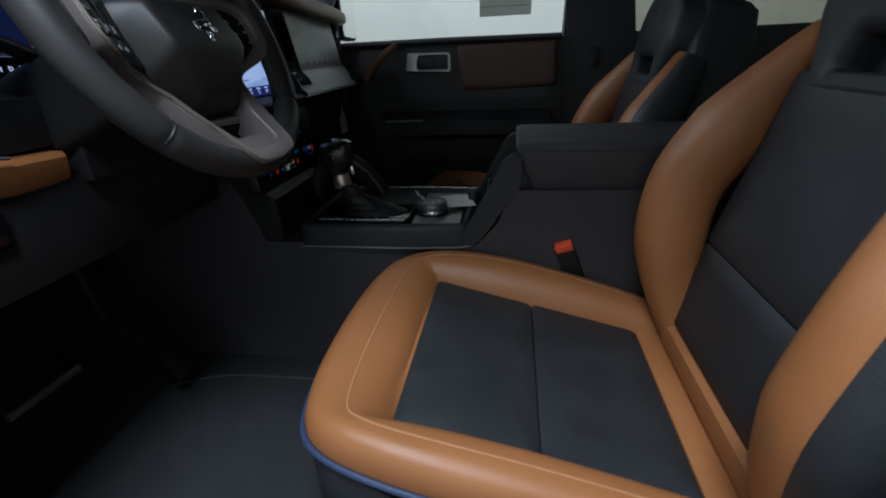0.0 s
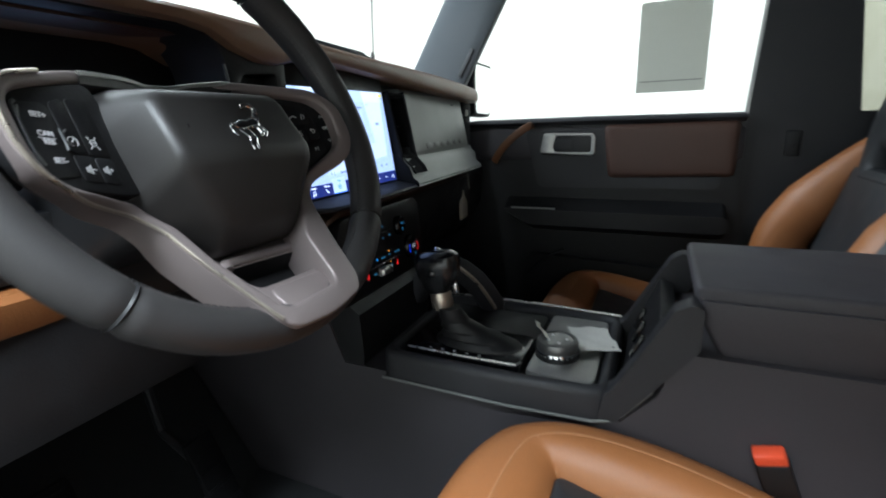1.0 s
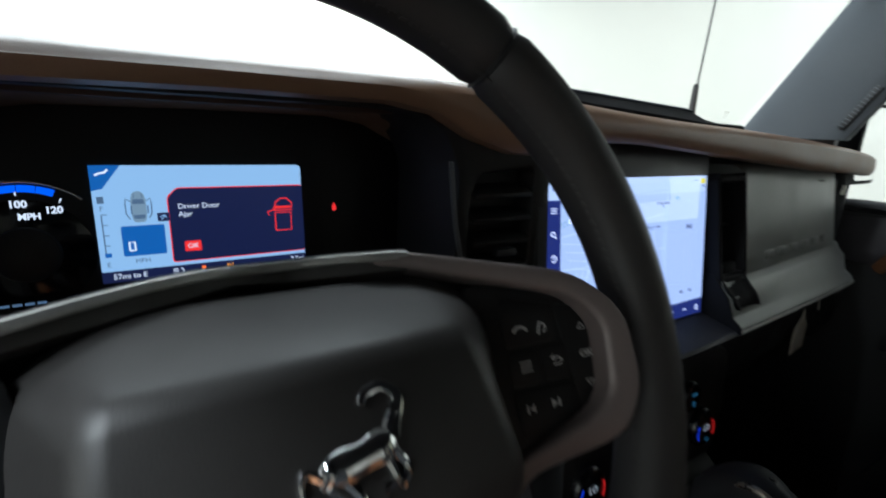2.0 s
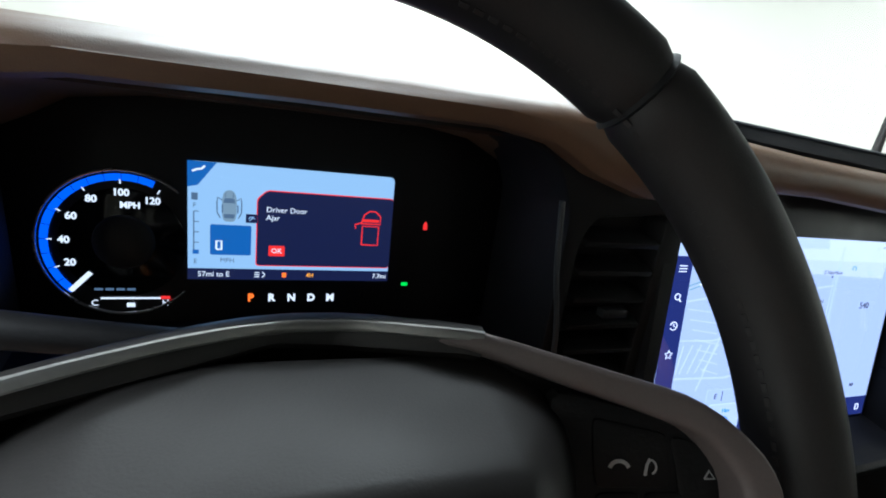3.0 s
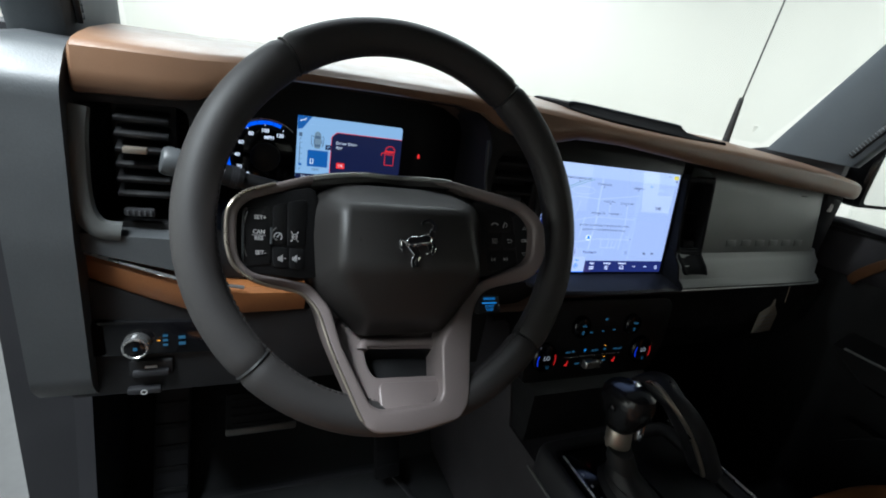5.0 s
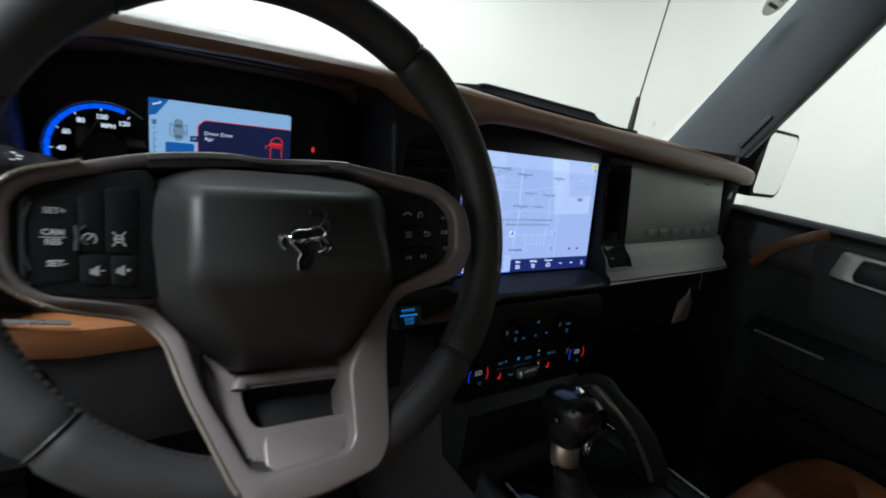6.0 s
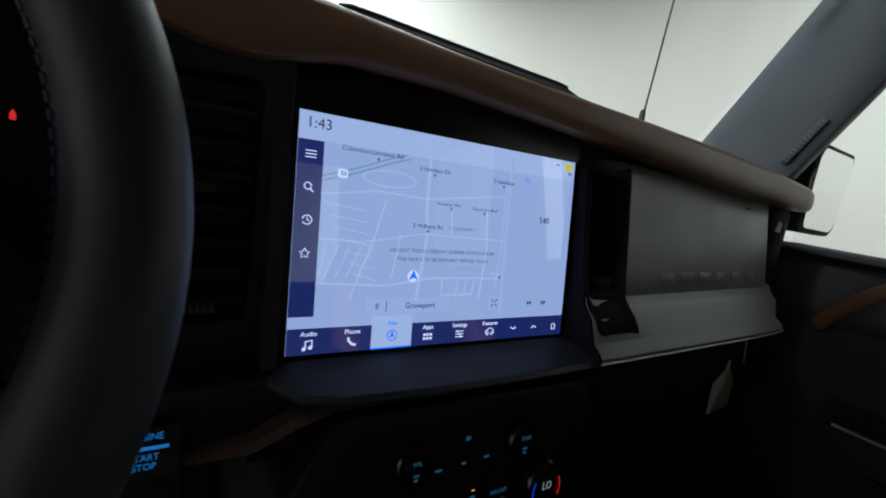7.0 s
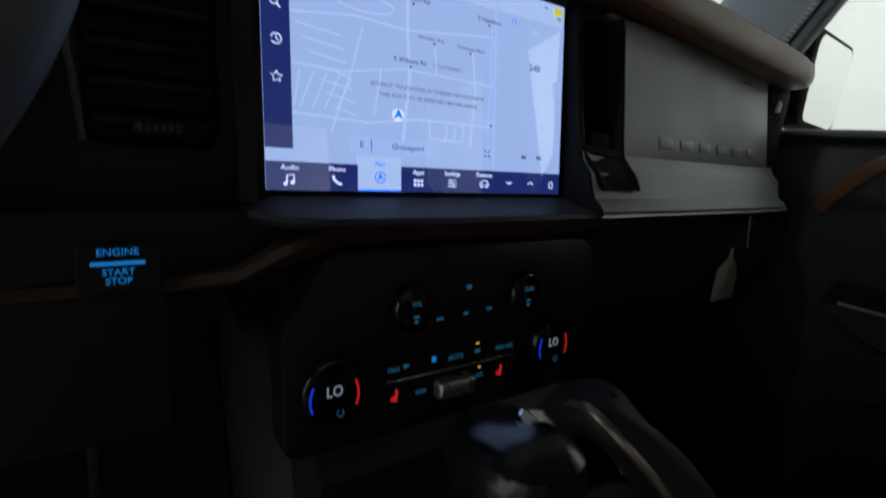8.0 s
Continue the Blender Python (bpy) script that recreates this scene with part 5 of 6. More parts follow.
flat("icon", line([(-.0870, -.0748), (-.0865, -.0775), (-.0840, -.0800), (-.0810, -.0808)], .0018), SC, "screen_icon", nb, z=.0008)
for i in range(3):
    for j in range(2):
        flat("icon", bar(-.0230 + .0030 * i, -.0768 - .0032 * j, .0021, .0021), SC, "screen_icon", nb, z=.0008)
    flat("icon", bar(.0110, -.0758 - .0024 * i, .0080, .0007), SC, "screen_icon", nb, z=.0008)
    flat("icon", bar(.0090 + .0018 * i, -.0758 - .0024 * i, .0012, .0018), SC, "screen_icon", nb, z=.0008)
flat("icon", line([(.0388, -.0795), (.0388, -.0770), (.0405, -.0768), (.0415, -.0750), (.0450, -.0750), (.0470, -.0768), (.0475, -.0795)], .0009), SC, "screen_icon", nb, z=.0008)
for x in (.0408, .0455):
    flat("icon", line(arc(x, -.0797, .0012, 0, 340, 8), .0008), SC, "screen_icon", nb, z=.0008)
flat("icon", line([(.0670, -.0755), (.0700, -.0772), (.0730, -.0755)], .0010), SC, "screen_icon", nb, z=.0008)
flat("icon", line([(.0920, -.0772), (.0950, -.0755), (.0980, -.0772)], .0010), SC, "screen_icon", nb, z=.0008)
flat("icon", line([(.1185, -.0800), (.1185, -.0745), (.1215, -.0745), (.1225, -.0760), (.1225, -.0800), (.1185, -.0800)], .0008), SC, "screen_icon", nb, z=.0008)
# ---- climate panel ----
hv = thing("climate_panel", (0, .50, .40), "black climate control panel with small lit symbols", "climate control")
H = basis((.007, .5135, .4255), (1, 0, 0), (0, .09, .995)) @ Matrix.Diagonal((1, 1.16, 1, 1))
part("panel", plate(rounded([(-.150, -.035), (.118, -.035), (.138, .01), (.138, .075), (.12, .085), (-.12, .085), (-.150, .04)], .012), .03, H, bevel=.004), "panel", hv, "satin black face")
part("lower_tower", side_prism([(.560, .490), (.62, .500), (.62, .0), (.53, .0), (.510, .20), (.492, .30), (.496, .372), (.512, .384)], -.122, .122, bevel=.006), "black", hv)


def dial(x, y, r, lit=True):
    k = part("dial", lathe([(r, 0), (r, .006), (r - .0015, .009), (r - .004, .010)], H @ Matrix.Translation((x, y, 0)), n=36), "gloss", hv, "gloss black rotary dial")
    part("dial_ring", lathe([(r + .0006, .0055), (r + .0004, .0072), (r - .0012, .0094), (r - .0012, .0055)], H @ Matrix.Translation((x, y, 0)), n=36), "gloss", k)
    return k


HT = H @ Matrix.Translation((0, 0, .0105))
for x, lab in ((-.1195, "LO"), (.079, "LO")):
    k = dial(x, .006, .0205)
    words("marking", lab, .0088, HT, x, .0075, "cl_dim", k)
    flat("cold_arc", line(arc(x, .004, .0160, 150, 205, 8), .0014), HT, "led_cold", k)
    flat("hot_arc", line(arc(x, .004, .0165, -25, 30, 8), .0014), HT, "led_hot", k)
    flat("icon", line(arc(x + .004, -.0060, .0022, 120, 420, 8), .0006), HT, "led_dim", k)
for x in (-.060, .046):
    k = dial(x, .048, .0155)
    flat("icon", bar(x, .0435, .0045, .0014), HT, "led_dim", k)
    flat("icon", bar(x, .0405, .003, .0018), HT, "led_dim", k)
HB = H @ Matrix.Translation((0, 0, .0006))
part("chrome_bar", box((0, 0, 0), (.120, .0016, .002), .0006, m=HB @ pose(-.018, .001, 0)), "silver", hv)
part("chrome_bar", box((0, 0, 0), (.050, .0014, .002), .0006, m=HB @ pose(-.004, .047, 0)), "dark", hv)
fan = part("fan_rocker", loft([[H @ Vector((-.020 + x * k, -.010 + y * k2, z)) for x, y in rounded([(-.017, -.007), (.017, -.007), (.017, .006), (-.017, .006)], .003)] for k, k2, z in ((1.0, 1.0, -.001), (1.0, 1.0, .005), (.97, .85, .009), (.90, .55, .0105))]), "silver", hv, "bright fan speed rocker")
flat("icon", bar(-.020, -.009, .005, .004), H, "led_blue", fan, z=.0095)
flat("icon", bar(-.030, -.009, .004, .0012), H, "led_blue", fan, z=.0095)
flat("icon", bar(-.010, -.009, .004, .0012), H, "led_blue", fan, z=.0095)
words("marking", "MAX", .0045, HB, -.072, .0085, "led_dim", hv)
words("marking", "AUTO", .0050, HB, -.018, .0085, "led_dim", hv)
words("marking", "MAX A/C", .0045, HB, .031, .0085, "led_dim", hv)
words("marking", "A/C", .0045, HB, .006, -.0085, "led_dim", hv)
words("marking", "VOL", .0042, HT, -.060, .0515, "led_dim", hv)
words("marking", "TUNE", .0042, HT, .046, .0515, "led_dim", hv)
words("marking", "REAR", .0040, HB, -.049, -.0100, "led_dim", hv)
for x, y, w, h_, mt in ((-.062, .0095, .006, .004, "led_dim"), (-.038, .010, .005, .006, "led_blue"), (.003, .0095, .007, .004, "led_dim"), (.003, .0150, .004, .0014, "led_amber"), (.006, -.003, .004, .0014, "led_amber"), (-.034, .037, .008, .003, "led_dim"), (-.010, .038, .006, .003, "led_dim"), (.013, .039, .007, .003, "led_dim"), (-.008, .056, .006, .005, "led_dim")):
    flat("icon", bar(x, y, w * .75, h_ * .6, .0003), HB, mt, hv)
for x in (-.071, .027):
    flat("seat_heat_icon", [(x - .003, -.012), (x + .002, -.013), (x + .003, -.006), (x + .001, -.004), (x, -.009), (x - .003, -.0095)], HB, "led_hot", hv)

# ---- centre console ----
con = thing("centre_console", (0, .2, 0), "charcoal centre console with a gear selector plate", "centre console")
part("body", side_prism([(.95, 0), (.95, .44), (.60, .44), (.565, .38), (.530, .285), (.40, .285), (.10, .285), (.06, .330), (.040, .392), (-.36, .392), (-.36, 0)], -.126, .126, bevel=.012), "console", con, "charcoal vinyl sides")
part("top_frame", plate(rounded([(-.130, .112), (.130, .112), (.138, .25), (.136, .455), (-.136, .455), (-.138, .25)], .03), .045, pose(0, 0, .326), bevel=.012, seg=3, holes=(rounded([(-.112, .132), (.112, .132), (.116, .25), (.114, .435), (-.114, .435), (-.116, .25)], .02),)), "dark", con, "dark grey raised frame")
# sheen along the frame edges, added as thin lighter tubes
part("frame_sheen", tube([(-.1375, .45, .2815), (-.1405, .25, .2815), (-.1340, .135, .2815), (-.128, .112, .284), (-.128, .100, .292), (-.128, .068, .334), (-.128, .034, .415)], .0020, n=8), "grey", con, "thin grey line standing in for sheen on the frame edge")
part("frame_sheen", tube([(.1375, .45, .3245), (.1395, .25, .3245), (.130, .118, .3245)], .0022, n=8), "silver", con, "thin silver line standing in for sheen on the frame edge")
part("well", slab(-.12, .125, .285, .12, .44, .300, .002), "black", con)
plate_ = part("selector_plate", plate(rounded([(-.112, .238), (-.010, .238), (-.010, .425), (-.112, .425)], .012), .02, pose(0, 0, .329), bevel=.003), "gloss", con, "gloss black selector plate")
part("plate_edge", tube([(-.111, .415, .3292), (-.1125, .33, .3292), (-.110, .243, .3292), (-.10, .2385, .3292)], .0014, n=8), "silver", plate_)
for i in range(5):
    flat("marking", bar(-.103, .30 + .02 * i, .003, .004), pose(0, 0, .329), "white_mark", plate_)
part("wood_trim", plate(rounded([(.0, .240), (.108, .240), (.108, .430), (.0, .430)], .012), .02, pose(0, 0, .316), bevel=.003), "black", con)
part("tray_light", plate(rounded([(-.104, .136), (.108, .136), (.108, .232), (-.104, .232)], .012), .02, pose(0, 0, .3195), bevel=.003), "satin", con, "satin silver plate under the drive mode dial")
# sloping switch panel below the armrest
SP = basis((0, .072, .352), (-1, 0, 0), (0, -.36, .93))
swp = part("switch_panel", plate(rounded([(-.096, -.055), (.096, -.055), (.096, .062), (-.096, .062)], .008), .02, SP @ Matrix.Translation((0, 0, .014)), bevel=.003), "black", con)
for x in (-.05, 0, .05):
    part("window_switch", box((0, 0, 0), (.020, .034, .010), .003, m=SP @ pose(x, 0, .016)), "gloss", swp)
for x0, x1 in ((-.130, -.094), (.094, .130)):
    part("side_rail", side_prism(rounded([(.128, .284), (.122, .322), (.112, .330), (.050, .446), (.034, .456), (.020, .452), (.020, .40), (.105, .284)], .006), x0, x1, bevel=.007), "dark", con)

arm = thing("armrest", (0, -.15, .415), "black padded armrest lid on the centre console", "armrest")
part("box", loft([[(x, y, .392) for x, y in rounded([(-.114, .000), (.114, .000), (.114, -.36), (-.114, -.36)], .012)], [(x, y, .430) for x, y in rounded([(-.120, .020), (.120, .020), (.120, -.36), (-.120, -.36)], .012)], [(x, y, .458) for x, y in rounded([(-.118, .026), (.118, .026), (.118, -.36), (-.118, -.36)], .012)]]), "console", arm)
part("lid", plate(rounded([(-.112, .030), (.106, .030), (.106, -.36), (-.112, -.36)], .012), .016, pose(0, 0, .474), bevel=.006, seg=3), "console", arm, "smooth dark lid")

# ---- gear selector ----
gear = thing("gear_selector", (-.075, .33, .329), "black gear selector with a chrome and champagne collar", "gear selector")
part("boot", loft([[Vector((cx + rx * math.cos(a), cy + ry * math.sin(a), z)) for a in (2 * math.pi * j / 20 for j in range(20))] for cx, cy, z, rx, ry in ((-.060, .318, .324, .038, .074), (-.060, .318, .332, .036, .070), (-.061, .322, .338, .029, .056), (-.062, .326, .342, .031, .053), (-.066, .335, .350, .0235, .038), (-.068, .340, .355, .0250, .036), (-.073, .350, .368, .0180, .0225), (-.0750, .353, .374, .0195, .0225), (-.0785, .358, .390, .0160, .0168))]), "black", gear, "soft black boot")
GA = basis((-.0730, .370, .386), (1, 0, .03), (0, .97, -.16))
part("collar", lathe([(.0165, 0), (.0175, .004), (.0165, .024), (.0150, .028)], GA, n=24), "champagne", gear, "champagne metal collar")
knob = part("knob", loft([[GA @ Vector((px, py, z)) for px, py in ((rx * math.copysign(abs(math.cos(a)) ** .75, math.cos(a)), oy + ry * math.copysign(abs(math.sin(a)) ** .75, math.sin(a))) for a in (2 * math.pi * j / 24 for j in range(24)))] for z, rx, ry, oy in ((.027, .016, .018, 0), (.036, .020, .024, -.002), (.055, .0245, .033, -.004), (.072, .0255, .036, -.005), (.083, .0235, .034, -.005), (.089, .018, .027, -.004), (.0915, .009, .013, -.003))]), "knob", gear, "glossy black leather knob")
part("knob_cap", plate(rounded([(-.012, -.017), (.012, -.017), (.013, .018), (-.010, .018)], .007), .008, GA @ pose(.0125, -.0170, .0860, 30, 20, 0), bevel=.003, seg=3), "chrome", knob, "chrome cap plate")
part("knob_button", lathe([(.006, 0), (.006, .003), (.004, .004)], GA @ pose(-.0245, -.004, .062, 0, -90, 0), n=16), "gloss", knob)
part("chrome_trigger", box((0, 0, 0), (.010, .008, .026), .003, m=GA @ pose(.012, -.022, .030)), "chrome", gear)

# ---- grab bar on the console ----
grab = thing("grab_handle", (.09, .38, .31), "black console grab handle with a champagne strip", "grab handle")
GP = spline([(.088, .50, .33), (.076, .472, .385), (.064, .440, .416), (.068, .407, .406), (.092, .376, .370), (.113, .352, .322), (.118, .345, .300)], 6)
part("bar", tube(GP, .023, .018, up=(0, .6, .8), n=16, power=.85), "dark", grab)
part("strip", tube([p + Vector((-.0215, -.008, .0095)) for p in GP[8:-4]], .0042, .0036, n=8), "champagne", grab, "champagne metal strip")
for p in (GP[14], GP[22]):
    part("stud", lathe([(.003, 0), (.003, .002), (.002, .003)], Matrix.Translation(p + Vector((0, -.006, .0155))), n=10), "black", grab)

# ---- drive mode dial and papers ----
dm = thing("drive_mode_dial", (-.055, .187, .3195), "round black drive mode dial with a silver band", "dial")
T0 = Matrix.Translation((-.040, .198, .3155))
part("base", lathe([(.033, 0), (.033, .006), (.031, .009)], T0), "black", dm)
part("silver_band", lathe([(.0305, .009), (.0315, .012), (.0305, .015)], T0), "chrome", dm, "knurled chrome band")
for i in range(24):
    a = 2 * math.pi * i / 24
    part("knurl", box((.0312, 0, .012), (.002, .003, .005), .0005, m=T0 @ Matrix.Rotation(a, 4, "Z")), "dark", dm)
part("grip", lathe([(.030, .015), (.031, .018), (.031, .026), (.029, .030), (.024, .0310), (.023, .0295), (.012, .0295), (.001, .0295)], T0), "steel", dm)
for i in range(4):
    a = radians(40 + 80 * i)
    flat("icon", bar(.014 * math.cos(a), .014 * math.sin(a), .006, .004), T0, "white_mark", dm, z=.0300)


def leaf(name, c, w, h_, tilt, label, seed):
    random.seed(seed)
    bm = bmesh.new()
    n = 7
    m = pose(*c, *tilt)
    vs = [[bm.verts.new(m @ Vector(((i / (n - 1) - .5) * w, (j / (n - 1) - .5) * h_, .003 * math.sin(2.2 * i + seed) * math.cos(1.3 * j) + random.uniform(-.0012, .0012)))) for j in range(n)] for i in range(n)]
    for i in range(n - 1):
        for j in range(n - 1):
            bm.faces.new((vs[i][j], vs[i + 1][j], vs[i + 1][j + 1], vs[i][j + 1]))
    bmesh.ops.solidify(bm, geom=list(bm.faces), thickness=.0006)
    return solid(name, bm, "paper", label, "paper", group="papers on the console")


leaf("folded_paper", (.012, .152, .330), .075, .062, (4, -3, 25), "crumpled white paper slip lying in the console tray", 3)
leaf("paper_slip", (-.034, .222, .352), .026, .034, (55, 10, 20), "small folded white paper slip standing in the tray", 5)

# ---- seats ----
def build_seat(X, side, lean, label):
    """A front seat about the line x = X; side: -1 if its door lies to the left."""
    seat = thing("car_seat", (X, 0.02, 0.0), label, "car seat", group="front seats")
    part("base_frame", slab(X - .19, -.22, .0, X + .19, .17, .10, .02), "black", seat)
    # the cushion slopes down to the rear
    T = Matrix.Translation((0, .20, .270)) @ Matrix.Rotation(radians(14.5), 4, "X") @ Matrix.Translation((0, -.20, -.262))

    def cpart(name, bm, mat, label=""):
        bmesh.ops.transform(bm, matrix=T, verts=bm.verts)
        return part(name, bm, mat, seat, label)

    cpart("cushion_side", loft([[Vector((X + x, y, z)) for x, y in rounded([(-.235 * k, -.26), (.235 * k, -.26), (.250 * k, .10), (.225 * k, .225 * k), (.160 * k, .262 * k), (-.160 * k, .262 * k), (-.225 * k, .225 * k), (-.250 * k, .10)], .04, 5)] for z, k in ((.10, .90), (.17, .955), (.215, .985), (.226, .97))]), "seat_dark", "charcoal cushion skirt")
    # tan border round the inserts: outer and inner edge, height of the edge and of the crest
    door_side = [(-.240, -.285), (-.245, -.18), (-.248, -.08), (-.249, .02), (-.246, .10), (-.238, .165), (-.222, .215), (-.195, .245)]
    mid_side = [(.262, -.285), (.270, -.18), (.277, -.08), (.279, .02), (.272, .10), (.256, .165), (.232, .212), (.198, .243)]
    outer = door_side + [(-.150, .260), (-.09, .268), (0, .271), (.09, .268), (.150, .260)] + mid_side[::-1]
    inner = [(-.178, y) for y in (-.285, -.18, -.08, .02, .09, .135, .152, .158)] + [(x, .159) for x in (-.15, -.09, 0, .09, .15)] + [(.178, y) for y in (.158, .152, .135, .09, .02, -.08, -.18, -.285)]
    low = [.250, .254, .257, .257, .255, .250, .243, .236, .230, .226, .225, .226, .228, .228, .228, .228, .226, .224, .222, .222, .222]
    crest = [.285, .291, .296, .298, .295, .290, .284, .277, .271, .268, .267, .268, .271, .276, .282, .289, .296, .300, .299, .295, .285]
    o_, i_ = (spline([(x * -side, y, z) for (x, y), z in zip(c, zz)], 4) for c, zz in ((outer, low), (inner, crest)))
    rings, seam = [], []
    for a, b in zip(o_, i_):
        top, edge = b.z, a.z
        ring = []
        for u, h_ in ((.10, -.012), (.0, 0.0), (-.02, .25), (.0, .55), (.06, .78), (.16, .93), (.30, .995), (.45, 1.0), (.60, .97), (.75, .88), (.88, .70), (.95, .50)):
            ring.append(Vector((X + a.x + (b.x - a.x) * u, a.y + (b.y - a.y) * u, edge + (top - edge) * h_)))
        ring.append(Vector((X + b.x, b.y, .246)))
        ring.append(Vector((X + b.x, b.y, .215)))
        seam.append((ring[7] + Vector((0, 0, .0002)), ring[11]))
        rings.append(ring)
    cpart("cushion_border", loft(rings, closed=False, caps=False), "tan", "tan leather border with rounded bolsters")
    cpart("border_seam", tube([a for a, _ in seam[2:-2]], .0014, .0009, n=6), "stitch")
    for k in (26, -27):
        cpart("corner_seam", tube([seam[k][0], seam[k][0].lerp(seam[k][1], .5) + Vector((0, 0, .004)), seam[k][1]], .0014, .0009, n=6), "stitch")
    cpart("blue_piping", tube([Vector((X + a.x * 1.012, a.y + .002, a.z - .002)) for a in o_], .0036, n=8), "blue_thread", "thin blue piping")
    for y0, y1 in ((-.195, -.0106), (-.0098, .160)):
        rings = []
        for k, z in ((1.0, .225), (1.0, .249), (.990, .2530), (.95, .2555), (.6, .2570)):
            cy = (y0 + y1) / 2
            rings.append([Vector((X + x * k, cy + (y - cy) * k, z)) for x, y in rounded([(-.180, y0), (.180, y0), (.182, y1), (-.182, y1)], .012)])
        cpart("cushion_insert", loft(rings), "seat_dark", "charcoal perforated leather insert")
    cpart("rear_roll", loft([[Vector((X + x, y, z)) for y, z in ((-.198, .21), (-.199, .250), (-.206, .256), (-.225, .258), (-.252, .252), (-.262, .235), (-.262, .21))] for x in (-.19, -.1, 0, .1, .19)]), "tan", "tan leather rear border")
    # backrest, leaning back
    B = basis((X, -.246, .190), (-1, 0, 0), (0, -lean, math.sqrt(1 - lean * lean)))
    N3 = B.to_3x3() @ Vector((0, 0, 1))

    def at(x, y, z):
        return B @ Vector((x, y, z))

    shell = [[at(x, y, z) for x, z in rounded([(-w, -.025), (w, -.025), (w, -d), (-w, -d)], .03)] for y, w, d in ((-.06, .20, .10), (.08, .232, .13), (.25, .232, .15), (.40, .205, .16), (.50, .170, .16), (.57, .145, .15), (.585, .12, .14))]
    part("back_shell", loft(shell), "seat_dark", seat, "charcoal backrest shell")
    for s in (-1, 1):
        f = .030 if s < 0 else 0.0
        pts = spline([at(s * .165, -.045, -.030), at(s * .184, .03, .010 + .2 * f), at(s * .202, .12, .036 + .6 * f), at(s * .204, .22, .036 + f), at(s * .192, .30, .018 + f), at(s * .178, .38, -.006 + .8 * f), at(s * .160, .455, -.030 + .5 * f)], 6)
        n = len(pts)
        part("back_bolster", tube(pts, .050, .054, up=N3, n=20, power=.9, taper=[min(1.0, .50 + .04 * i, .45 + .05 * (n - 1 - i)) for i in range(n)]), "tan", seat, "tan leather backrest bolster")
        part("bolster_side", tube([p + Vector((s_x * .024, 0, 0)) - N3 * .012 for s_x in [-s] for p in pts], .036, .056, up=N3, n=16, power=.9, taper=[min(1.0, .50 + .04 * i, .45 + .05 * (n - 1 - i)) for i in range(n)]), "seat_dark", seat, "charcoal outer side of the bolster")
    part("lower_roll", loft([[at(x, y, z) for y, z in ((-.045, -.03), (-.045, .012), (-.030, .022), (-.005, .023), (.004, .015), (.004, -.03))] for x in (-.16, -.08, 0, .08, .16)]), "tan", seat, "tan leather lower border")
    for y0, y1, w0, w1 in ((.006, .1496, .160, .168), (.1504, .405, .168, .138)):
        rings = []
        cy = (y0 + y1) / 2
        for k, z in ((1.0, -.03), (1.0, .011), (.990, .016), (.95, .0185), (.6, .0195)):
            rings.append([at(x * k, cy + (y - cy) * k, z) for x, y in rounded([(-w0, y0), (w0, y0), (w1, y1), (-w1, y1)], .012)])
        part("back_insert", loft(rings), "seat_dark", seat, "charcoal perforated leather insert")
    part("upper_yoke", plate(rounded([(-.112, .372), (.112, .372), (.128, .42), (.158, .475), (.158, .52), (.142, .565), (.110, .592), (-.110, .592), (-.142, .565), (-.158, .52), (-.158, .475), (-.128, .42)], .025), .14, B @ Matrix.Translation((0, 0, .020)), bevel=.018, seg=3, holes=(rounded([(-.078, .408), (.078, .408), (.062, .446), (-.062, .446)], .010),)), "seat_dark", seat, "charcoal upper back with a slot")
    head = part("head_restraint", loft([[at(x, y, z) for x, z in rounded([(-w, .040), (w, .040), (w, -.060), (-w, -.060)], .03)] for y, w in ((.598, .090), (.612, .114), (.66, .130), (.73, .128), (.78, .112), (.795, .085))]), "seat_dark", seat, "charcoal leather head restraint")
    for s in (-1, 1):
        part("post", tube([at(s * .05, .56, -.02), at(s * .05, .63, -.02)], .006, n=10), "chrome", head)
    return seat


build_seat(-0.392, -1, .23, "tan and charcoal leather driver seat beside the console")
seat = build_seat(0.385, 1, .22, "tan and charcoal leather passenger seat set upright")
seat.location = seat.location + Vector((0, 0.035, -0.035))

# ---- belt buckle ----
bk = thing("belt_buckle", (-.135, -.05, .20), "black seat belt buckle with a red release button", "seat belt buckle")
BK = basis((-.128, -.062, .284), (.1, 1, -.38), (-.22, .40, 1))
part("housing", box((0, -.040, -.006), (.034, .080, .020), .004, m=BK), "black", bk)
part("release_button", box((0, .006, -.006), (.032, .016, .018), .003, m=BK), "red", bk, "red release button")
part("stalk", tube([BK @ Vector((0, -.078, -.006)), BK @ Vector((0, -.15, -.006))], .012, .005, up=(1, 0, 0), n=10), "black", bk)

# ---- passenger door ----
door = thing("door_1", (.73, .25, .03), "black passenger door panel with a silver handle frame", "car door", kind="structure")
part("panel", side_prism(rounded([(-.118, .03), (.655, .03), (.655, .640), (.60, .655), (-.118, .655)], .004), .700, .772, bevel=.006), "black", door, "black lower panel")
part("sill_cap", tube([(.712, -.11, .655), (.712, .25, .657), (.712, .60, .655), (.705, .66, .65)], .028, .012, n=12), "dark", door, "dark window sill cap")
